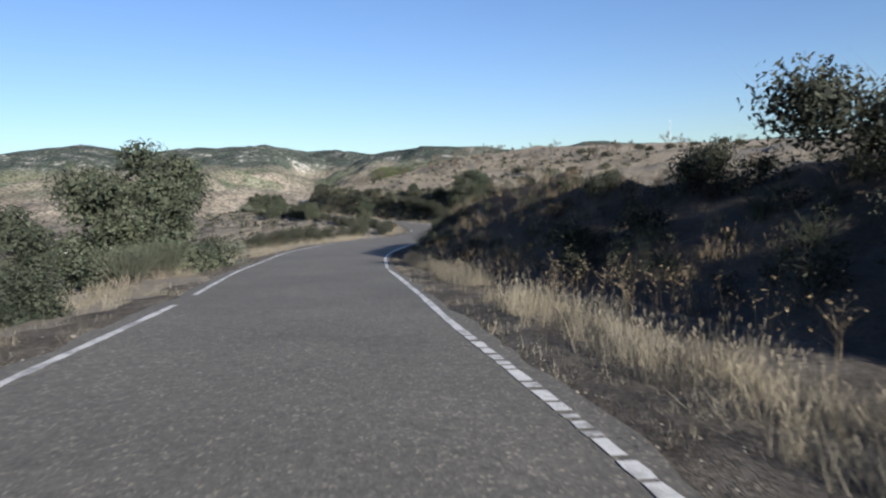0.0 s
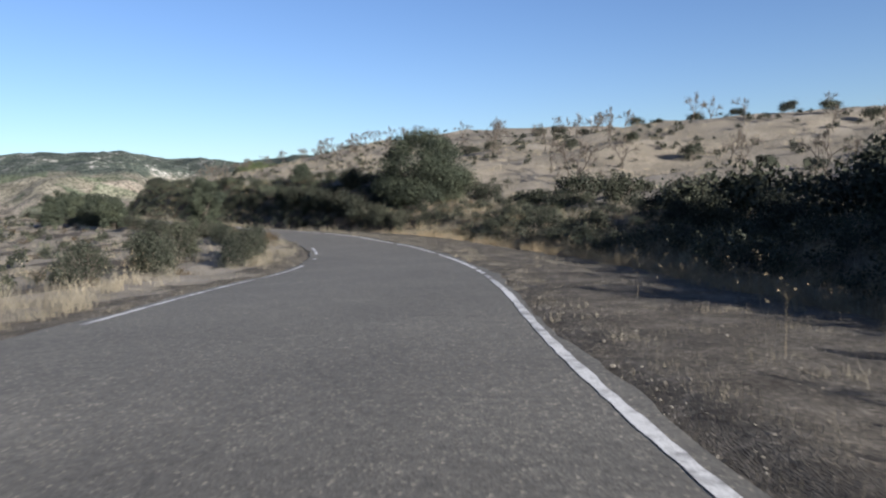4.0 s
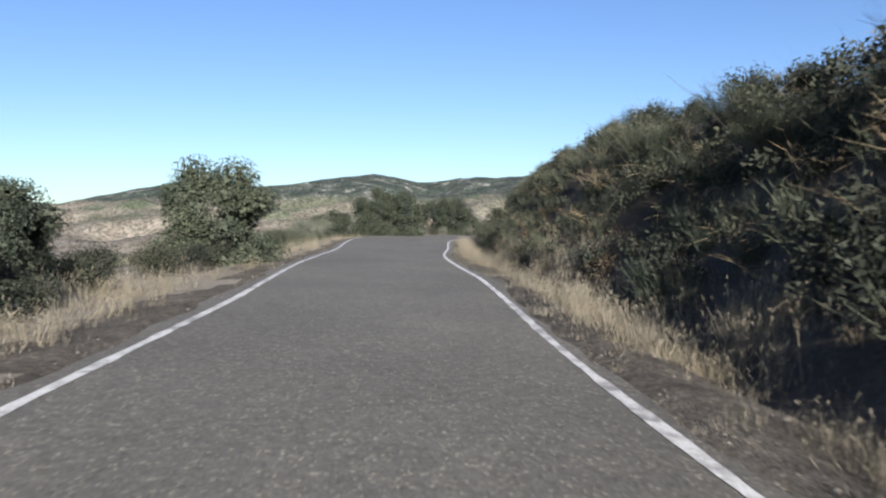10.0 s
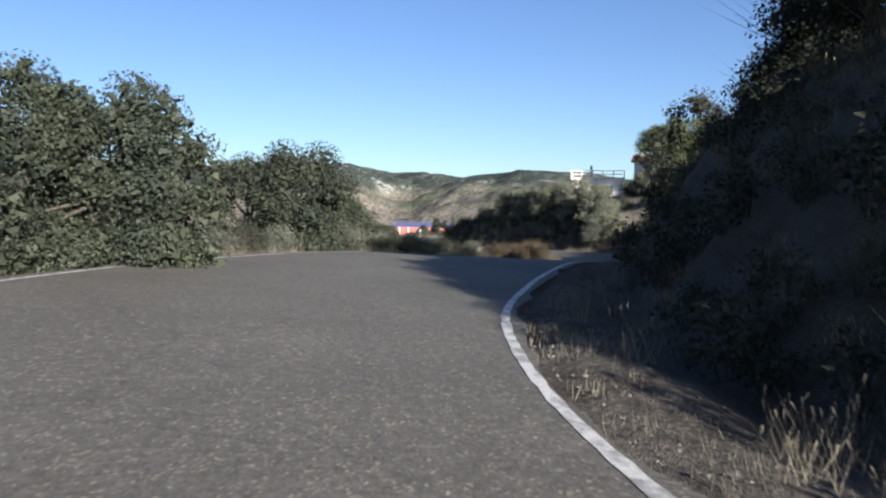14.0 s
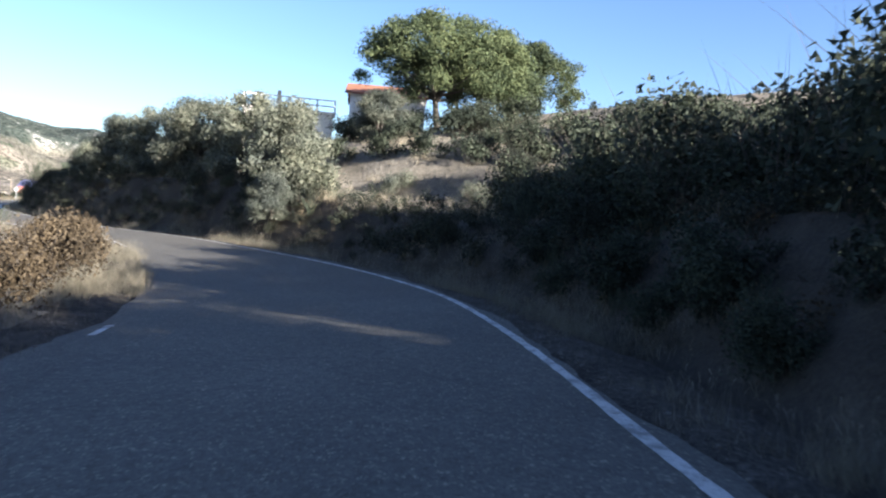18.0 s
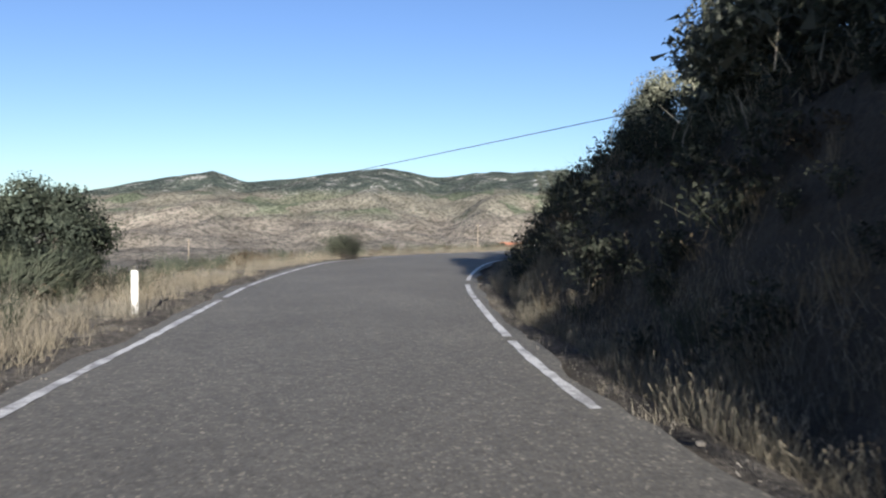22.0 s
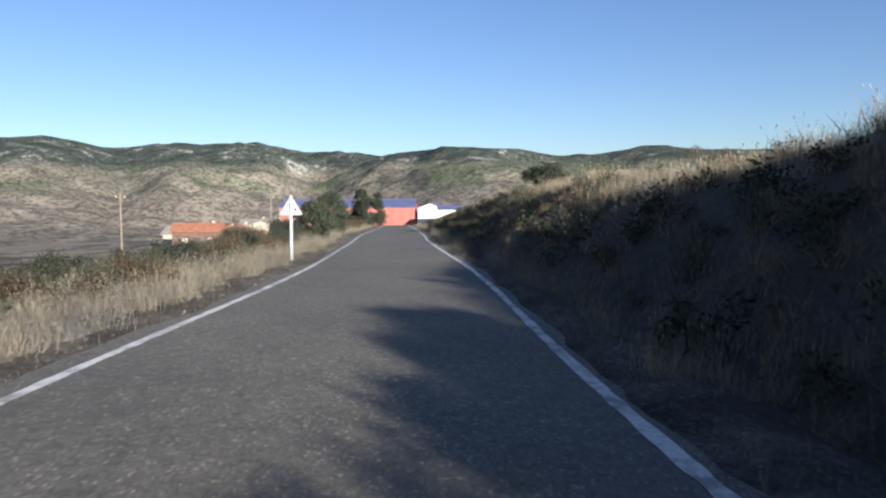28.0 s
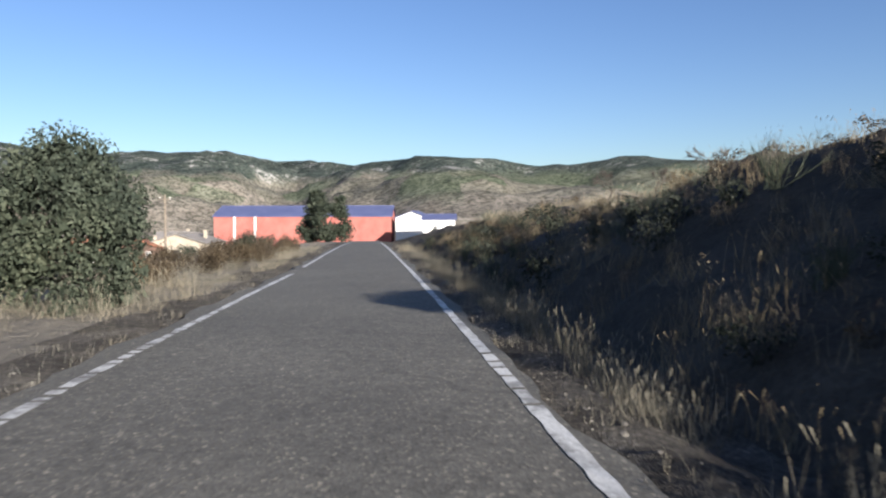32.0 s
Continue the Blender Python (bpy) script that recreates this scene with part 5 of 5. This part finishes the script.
scatter("field_grass", WIDE, M_STRAW, p, rng, rng.uniform(.9, 1.9, len(p)), "dry meadow grass on slope and terrace", "grass", rng.uniform(.7, 1.5, len(p)))
p = np.concatenate([clump(many(700, -10, 430, lambda s: 0 * s + 1.5, lambda s: toe(s) + .8, 1), 4, 0), clump(many(420, 0, 430, 1.8, 4, -1), 4, 0.05), many(110, 6, 30, 1.8, 3.8, 1), many(90, 270, 292, 1.0, 1.9, 1)])
scatter("dry_stalks", [stalk(k) for k in (121, 122, 123)], M_STALK, p, rng, rng.uniform(.45, 1.0, len(p)), "dry thistle stalks with seed heads", "plants")
# stones on the verges
STONE = []
for k in range(3):
    bm = bmesh.new()
    bmesh.ops.create_icosphere(bm, subdivisions=1, radius=0.5)
    for v in bm.verts:
        v.co *= 1 + 0.3 * (noise.noise(v.co * 2 + Vector((k * 7, 0, 0))))
        v.co.z *= 0.6
    STONE.append((np.array([v.co[:] for v in bm.verts]), np.array([[v.index for v in f.verts] for f in bm.faces])))
    bm.free()
CHIP = (np.array([(-.5, -.4, 0), (.5, -.35, 0), (0, .55, 0), (.05, 0, .55)]), np.array([(0, 1, 3), (1, 2, 3), (2, 0, 3)]))
M_STONE = two_scale("pale_stone", [(0.3, (0.080, 0.071, 0.060)), (0.7, (0.171, 0.157, 0.134))], 6, 40, 0.9, 0.4, 0.5, 0.01)
p = np.concatenate([many(1500, -20, 430, .3, 1.4, 1, 0.005), many(1300, -20, 430, .35, 1.8, -1, 0.005), many(400, 55, 100, .4, 6, 1, 0.005)])
scatter("verge_stones", STONE, M_STONE, p, rng, rng.uniform(.02, .07, len(p)) * rng.uniform(.5, 1.3, len(p)), "loose pale stones on the gravel verge", "stones")
p = np.concatenate([many(9000, -10, 400, .18, 1.1, 1, 0.002, 1.6), many(9000, -10, 400, .2, 1.3, -1, 0.002, 1.6), many(5000, 55, 108, .3, 6, 1, 0.002)])
scatter("verge_gravel", [CHIP], M_STONE, p, rng, rng.uniform(.008, .028, len(p)), "crushed stone chips along the asphalt edge", "gravel")


# ---------------------------------------------------------------- buildings
M_RED = two_scale("red_render", [(0.3, (0.272, 0.088, 0.071)), (0.7, (0.340, 0.126, 0.102))], 0.5, 12, 0.85, 0.2, 0.2, 0.01)
M_BLUE = two_scale("blue_sheet_roof", [(0.3, (0.068, 0.078, 0.163)), (0.7, (0.102, 0.112, 0.204))], 0.4, 8, 0.5, 0.2, 0.2, 0.01)
M_WHITE = two_scale("white_render", [(0.3, (0.62, 0.60, 0.56)), (0.7, (0.80, 0.78, 0.74))], 0.8, 14, 0.85, 0.15, 0.2, 0.01)
M_CREAM = two_scale("cream_render", [(0.3, (0.286, 0.245, 0.190)), (0.7, (0.394, 0.347, 0.272))], 0.8, 14, 0.85, 0.2, 0.2, 0.01)
M_TILE = two_scale("terracotta_tiles", [(0.3, (0.184, 0.071, 0.041)), (0.7, (0.299, 0.136, 0.082))], 1.2, 10, 0.85, 0.35, 0.5, 0.03)
M_GREYROOF = two_scale("grey_fibre_roof", [(0.3, (0.150, 0.136, 0.122)), (0.7, (0.245, 0.224, 0.204))], 1.0, 10, 0.85, 0.3, 0.4, 0.03)
M_BRICK = two_scale("bare_brick", [(0.3, (0.085, 0.051, 0.039)), (0.7, (0.125, 0.077, 0.057))], 1.5, 12, 0.9, 0.35, 0.4, 0.02)
M_DARK = two_scale("dark_opening", [(0.3, (0.02, 0.02, 0.02)), (0.7, (0.05, 0.045, 0.04))], 2, 20, 0.6, 0.3, 0.1, 0.01)
M_STEEL = two_scale("galvanised_steel", [(0.3, (0.22, 0.225, 0.23)), (0.7, (0.32, 0.325, 0.33))], 3, 30, 0.45, 0.2, 0.1, 0.002)
M_WOODPOLE = two_scale("weathered_wood_pole", [(0.3, (0.12, 0.095, 0.07)), (0.7, (0.22, 0.185, 0.145))], 3, 40, 0.9, 0.4, 0.5, 0.01)
M_GLASS, _n, _l, _b = mat("window_glass", 0.08, 0, 0.5)
_b.inputs["Base Color"].default_value = (0.03, 0.035, 0.04, 1)
M_PLATE = two_scale("sign_back_plate", [(0.3, (0.24, 0.25, 0.26)), (0.7, (0.31, 0.32, 0.33))], 4, 30, 0.5, 0.15, 0.05, 0.002)
M_POST = two_scale("white_post_plastic", [(0.3, (0.50, 0.49, 0.47)), (0.7, (0.64, 0.63, 0.60))], 4, 30, 0.6, 0.15, 0.05, 0.002)


def gable_roof(w, d, z0, rise, over, along_x=True, thick=0.14):
    """Two roof slopes with thickness and eaves; the ridge lies along x or y."""
    bm = bmesh.new()
    if along_x:
        pr = [(-d / 2 - over, z0 - over * rise / (d / 2)), (0, z0 + rise), (d / 2 + over, z0 - over * rise / (d / 2))]
        ends = (-w / 2 - over, w / 2 + over)
        co = lambda e, q, t: (e, q[0], q[1] + t)
    else:
        pr = [(-w / 2 - over, z0 - over * rise / (w / 2)), (0, z0 + rise), (w / 2 + over, z0 - over * rise / (w / 2))]
        ends = (-d / 2 - over, d / 2 + over)
        co = lambda e, q, t: (q[0], e, q[1] + t)
    rings = []
    for e in ends:
        rings.append([bm.verts.new(co(e, q, 0)) for q in pr] + [bm.verts.new(co(e, q, thick)) for q in pr[::-1]])
    for k in range(6):
        bm.faces.new((rings[0][k], rings[0][(k + 1) % 6], rings[1][(k + 1) % 6], rings[1][k]))
    for r in rings:
        bm.faces.new((r[0], r[1], r[4], r[5]))
        bm.faces.new((r[1], r[2], r[3], r[4]))
    return bm


def gable_walls(w, d, h, rise, along_x=True):
    """Four walls up to the eaves, with the gable ends closed."""
    bm = boxed(-w / 2, w / 2, -d / 2, d / 2, -1.5, h)
    for e in ((-1, 1) if rise else ()):
        if along_x:
            x = e * w / 2
            pts = [(x, -d / 2, h), (x, d / 2, h), (x, 0, h + rise)]
            inn = [(x - e * .2, *q[1:]) for q in pts]
        else:
            y = e * d / 2
            pts = [(-w / 2, y, h), (w / 2, y, h), (0, y, h + rise)]
            inn = [(q[0], y - e * .2, q[2]) for q in pts]
        a, b = [bm.verts.new(q) for q in pts], [bm.verts.new(q) for q in inn]
        bm.faces.new(a)
        bm.faces.new(b[::-1])
        for k in range(3):
            bm.faces.new((a[k], a[(k + 1) % 3], b[(k + 1) % 3], b[k]))
    return bm


def window_part(parent, x, y, z, w, h, face=-1, frame_material=None, name="window"):
    """A framed pane with a sill, in a wall whose face lies at y (face -1: looks to -y)."""
    f = face
    bm = bmesh.new()
    for a, b, c, d in ((-w / 2, w / 2, h - .07, h), (-w / 2, w / 2, 0, .07), (-w / 2, -w / 2 + .07, .07, h - .07), (w / 2 - .07, w / 2, .07, h - .07), (-.03, .03, .07, h - .07)):
        box(bm, x + a, x + b, *sorted((y + f * 0.05, y - f * 0.02)), z + c, z + d)
    win = part(name, bm, frame_material or M_WHITE, parent)
    part("pane", boxed(x - w / 2 + .07, x + w / 2 - .07, *sorted((y + f * 0.02, y + f * 0.008)), z + .07, z + h - .07), M_GLASS, win)
    part("sill", boxed(x - w / 2 - .08, x + w / 2 + .08, *sorted((y + f * 0.12, y)), z - .07, z), M_CREAM, win)


def house(name, label, x, y, z, yaw, w, d, h, rise, wall_m, roof_m, along_x=True, windows=(), door=None, chimney=None, over=.35, category="house"):
    root = new(name)
    root.matrix_basis = pose(x, y, z, 0, 0, yaw)
    tagged(root, label, category)
    part("wall", gable_walls(w, d, h, rise, along_x), wall_m, root)
    if rise:
        roof = part("roof", gable_roof(w, d, h + .02, rise, over, along_x), roof_m, root)
        ridge = boxed(-w / 2 - over, w / 2 + over, -.12, .12, h + rise + .13, h + rise + .22, .03) if along_x else boxed(-.12, .12, -d / 2 - over, d / 2 + over, h + rise + .13, h + rise + .22, .03)
        part("ridge_cap", ridge, roof_m, roof)
    else:
        part("roof", boxed(-w / 2 - .15, w / 2 + .15, -d / 2 - .15, d / 2 + .15, h, h + .2, .02), roof_m, root)
    for wx, wz, ww, wh in windows:
        window_part(root, wx, -d / 2, wz, ww, wh)
    if door:
        part("door", boxed(door[0] - door[1] / 2, door[0] + door[1] / 2, -d / 2 - .05, -d / 2 + .05, 0, door[2]), M_DARK, root, "dark closed door")
    if chimney:
        cx, cy, ch = chimney
        bm = boxed(cx - .22, cx + .22, cy - .22, cy + .22, h + .1, h + rise + ch)
        box(bm, cx - .3, cx + .3, cy - .3, cy + .3, h + rise + ch, h + rise + ch + .1)
        part("chimney", bm, M_CREAM, root)
    return root


# the long red warehouse at the end of the road, its roof of blue sheets
wh = house("warehouse", "long red rendered warehouse with a blue metal roof", -82.6, 515, -6.6, -1.5, 34.5, 13, 5.1, 2.0, M_RED, M_BLUE, True, over=.25, category="warehouse")
for k, xx in enumerate((-13.2, -9.2)):
    part("downpipe", boxed(xx - .17, xx + .17, -6.75, -6.5, 0, 5.0), M_WHITE, wh, "white downpipe on the wall")
for k in range(14):
    xx = -16.6 + k * 2.55
    part("roof_rib", box(bmesh.new(), xx - .04, xx + .04, -6.7, -6.62, 5.16, 5.24), M_BLUE, wh)
part("loading_door", boxed(11.2, 14.4, -6.6, -6.45, 0, 3.6), M_RED, wh, "red sliding door")
house("farm_shed", "low white shed with a dark blue sheet roof", -60.8, 512, -5.4, -8, 6.5, 9, 3.6, 1.2, M_WHITE, M_BLUE, False, category="shed")
house("white_cottage", "small white house with a low grey-blue roof", -56.5, 497, -5.2, -4, 5.6, 6, 3.1, .8, M_WHITE, M_BLUE, True, windows=((-.6, 1.1, .8, .9),), category="house")

# houses of the village on the slope below the road
VILLAGE = [("village_house", "small house with a terracotta tile roof and brick walls", -105, 462, 14, 9, 6, 3.2, 1.3, M_BRICK, M_TILE, True),
           ("village_house", "low brick outbuilding with an orange tile roof", -101, 474, 8, 6, 5, 2.4, 1.1, M_BRICK, M_TILE, False),
           ("village_house", "cream house with a pale grey gable roof", -95.5, 478, -6, 8.5, 8, 3.0, 1.3, M_CREAM, M_GREYROOF, False),
           ("village_house", "stone barn with a weathered grey roof", -111, 476, 5, 10, 7, 3.4, 1.3, M_CREAM, M_GREYROOF, True),
           ("village_house", "long low house with dark tile roof", -110, 490, 12, 11, 6, 3.0, 1.2, M_CREAM, M_TILE, True),
           ("village_house", "white-walled house behind the barns", -102, 493, 0, 6, 6, 3.6, 1.2, M_WHITE, M_GREYROOF, True)]
for nm, lab, x, y, yaw, w, d, h, rise, wm, rm, ax in VILLAGE:
    house(nm, lab, x, y, min(ground_at(x, y) - .5, -8.5), yaw, w, d, h, rise, wm, rm, ax, windows=((-w * .25, 1.0, .8, .9), (w * .25, 1.0, .8, .9)), door=(0, 1.0, 2.0), chimney=(w * .3, .6, .5))

# white house with a roof terrace above the olive trees
hz = ground_at(-33, 284) + 0.2
HTOP = 6.0
th = new("terrace_house")
th.matrix_basis = pose(-30.9, 284.5, hz, 0, 0, -4)
tagged(th, "white house with a railed flat roof terrace", "house")
hh = HTOP - hz
part("wall", boxed(-3.2, 3.2, -3.0, 5.0, -1.0, hh), M_WHITE, th)
part("roof_slab", boxed(-3.4, 3.4, -3.2, 5.2, hh, hh + .18, .02), M_WHITE, th)
for xx in np.linspace(-3.3, 3.3, 6):
    part("rail_post", boxed(xx - .06, xx + .06, -3.12, -3.0, hh + .18, hh + 1.05), M_WHITE, th)
for yy in np.linspace(-1.0, 5.0, 4):
    part("rail_post", boxed(-3.36, -3.24, yy - .06, yy + .06, hh + .18, hh + 1.05), M_WHITE, th)
for zz in (.98, .55):
    part("rail", boxed(-3.36, 3.36, -3.1, -3.02, hh + zz, hh + zz + .09), M_WHITE, th)
    part("rail", boxed(-3.34, -3.26, -3.0, 5.1, hh + zz, hh + zz + .09), M_WHITE, th)
part("chimney", boxed(-.9, -.6, 1.0, 1.3, hh + .18, hh + 2.0), M_CREAM, th)
window_part(th, -0.4, -3.0, hh - 1.7, .7, .9, frame_material=M_DARK)
window_part(th, 1.6, -3.0, hh - 1.9, .7, 1.0, frame_material=M_DARK)
house("tiled_house", "white house with a low terracotta roof among pines", -22.2, 288.8, ground_at(-22, 286) - 0.6, -12, 6.2, 6, 3.6, 1.0, M_WHITE, M_TILE, True,
      windows=((-1.6, 1.2, 1.0, 1.1),), over=.4)

# small white pump house far down the slope
px_, py_ = -49.6, 101.4
house("pump_house", "small white flat-roofed hut below the road", px_, py_, ground_at(px_, py_) + .05, 10, 5.4, 4, 2.1, 0, M_WHITE, M_GREYROOF, True, windows=((-1.4, .7, .7, .9), (1.2, .7, .7, .9)), category="hut")


# ---------------------------------------------------------------- road furniture, poles and wires
def cyl(bm, r, z0, z1, x=0, y=0, k=12, r2=None):
    m = bmesh.ops.create_cone(bm, cap_ends=True, segments=k, radius1=r, radius2=r if r2 is None else r2, depth=z1 - z0)["verts"]
    bmesh.ops.translate(bm, verts=m, vec=(x, y, (z0 + z1) / 2))
    return bm


sign = new("warning_sign")
sx, sy, sz = spot(358.2, 0.95, -1, 0)
sign.matrix_basis = pose(sx, sy, sz, 0, 0, 10)
tagged(sign, "triangular road sign seen from its grey back on a steel post", "road sign")
part("post", box(bmesh.new(), -.04, .04, -.02, .02, -.4, 1.93, .006), M_STEEL, sign)
bm = bmesh.new()
tri_pts = [(math.cos(a) * .40, math.sin(a) * .40) for a in (radians(90), radians(210), radians(330))]
ring = [[bm.verts.new((x, yy, z + 1.54)) for x, z in tri_pts] for yy in (0.03, 0.055)]
bm.faces.new(ring[0])
bm.faces.new(ring[1][::-1])
for k in range(3):
    bm.faces.new((ring[0][k], ring[0][(k + 1) % 3], ring[1][(k + 1) % 3], ring[1][k]))
bmesh.ops.bevel(bm, geom=[e for e in bm.edges if abs(e.verts[0].co.y - e.verts[1].co.y) > .01], offset=.04, segments=3, affect="EDGES")
plate = part("plate", bm, M_PLATE, sign, "pale grey triangular plate")
part("bracket", boxed(-.07, .07, -.03, .035, 1.44, 1.48), M_STEEL, sign)
part("bracket", boxed(-.07, .07, -.03, .035, 1.66, 1.70), M_STEEL, sign)
part("sticker", boxed(.10, .16, .022, .029, 1.46, 1.54), M_DARK, plate, "small dark maker's mark")

post = new("delineator_post")
qx, qy, qz = spot(293.7, 1.1, -1, 0)
post.matrix_basis = pose(qx, qy, qz, 0, 0, 24)
tagged(post, "white plastic marker post at the road edge", "marker post")
part("body", boxed(-.06, .06, -.035, .035, -.3, .80, .02), M_POST, post)
part("reflector", boxed(-.035, .035, -.042, -.036, .58, .70), M_STEEL, post, "grey reflector")


def wire(name, a, b, sag, parent, r=0.012):
    pts = [Vector(a).lerp(Vector(b), k / 24) - Vector((0, 0, sag * 4 * (k / 24) * (1 - k / 24))) for k in range(25)]
    v, f = tube([p[:] for p in pts], [r] * 25, 5)
    ob = new(name, mesh_np(name, v, f, [M_DARK]))
    ob.parent = parent
    return tagged(ob, "thin dark overhead cable")


def utility_pole(x, y, z, h, material=M_WOODPOLE, label="weathered wooden utility pole"):
    root = new("utility_pole")
    root.matrix_basis = pose(x, y, z)
    tagged(root, label, "utility pole")
    part("pole", cyl(bmesh.new(), .13, -.8, h, r2=.09), material, root)
    part("crossarm", boxed(-.6, .6, -.05, .05, h - .5, h - .4), material, root)
    for xx in (-.5, 0, .5):
        part("insulator", cyl(bmesh.new(), .04, h - .4, h - .25, xx, 0, 8), M_WHITE, root)
    return root


pb = (-96, 408, ground_at(-96, 408))
ub = utility_pole(*pb, 7.5)
utility_pole(-86, 440, ground_at(-86, 440), 6.5)
utility_pole(-150, 385, ground_at(-150, 385), 7.5)
pe = (-160.9, 331.3, ground_at(-160.9, 331.3))
ue = utility_pole(*pe, max(5.0, -7.1 - pe[2]))
wire("cable", (0, 0, -7.35 - pe[2]), (-33.4 - pe[0], 283.7 - pe[1], 2.75 - pe[2]), 0.25, ue)
wire("cable", (0, 0, 7.2), (-150 - pb[0], 385 - pb[1], ground_at(-150, 385) + 7.2 - pb[2]), 1.0, ub, .02)
wire("cable", (0, 0, 7.2), (-86 - pb[0], 440 - pb[1], ground_at(-86, 440) + 6.2 - pb[2]), .5, ub, .02)
gp = ground_at(95.8, 311)
utility_pole(95.8, 311, gp, min(26, max(8, 34.8 - gp)), M_STEEL, "tall pale concrete pylon on the ridge")

# a dark conifer in front of the warehouse
CYP = round_tree(55, 5.2, 4.4, 14000, (0.17, 0.10), 0.04, 48, 0.12)
tree_thing("conifer", *CYP, M_OAK, "dark conifer standing before the red warehouse", "tree", [at_xy(-73.8, 471.6, ground_at(-73.8, 471.6) - .1, 0, (1.85, 1.5))])
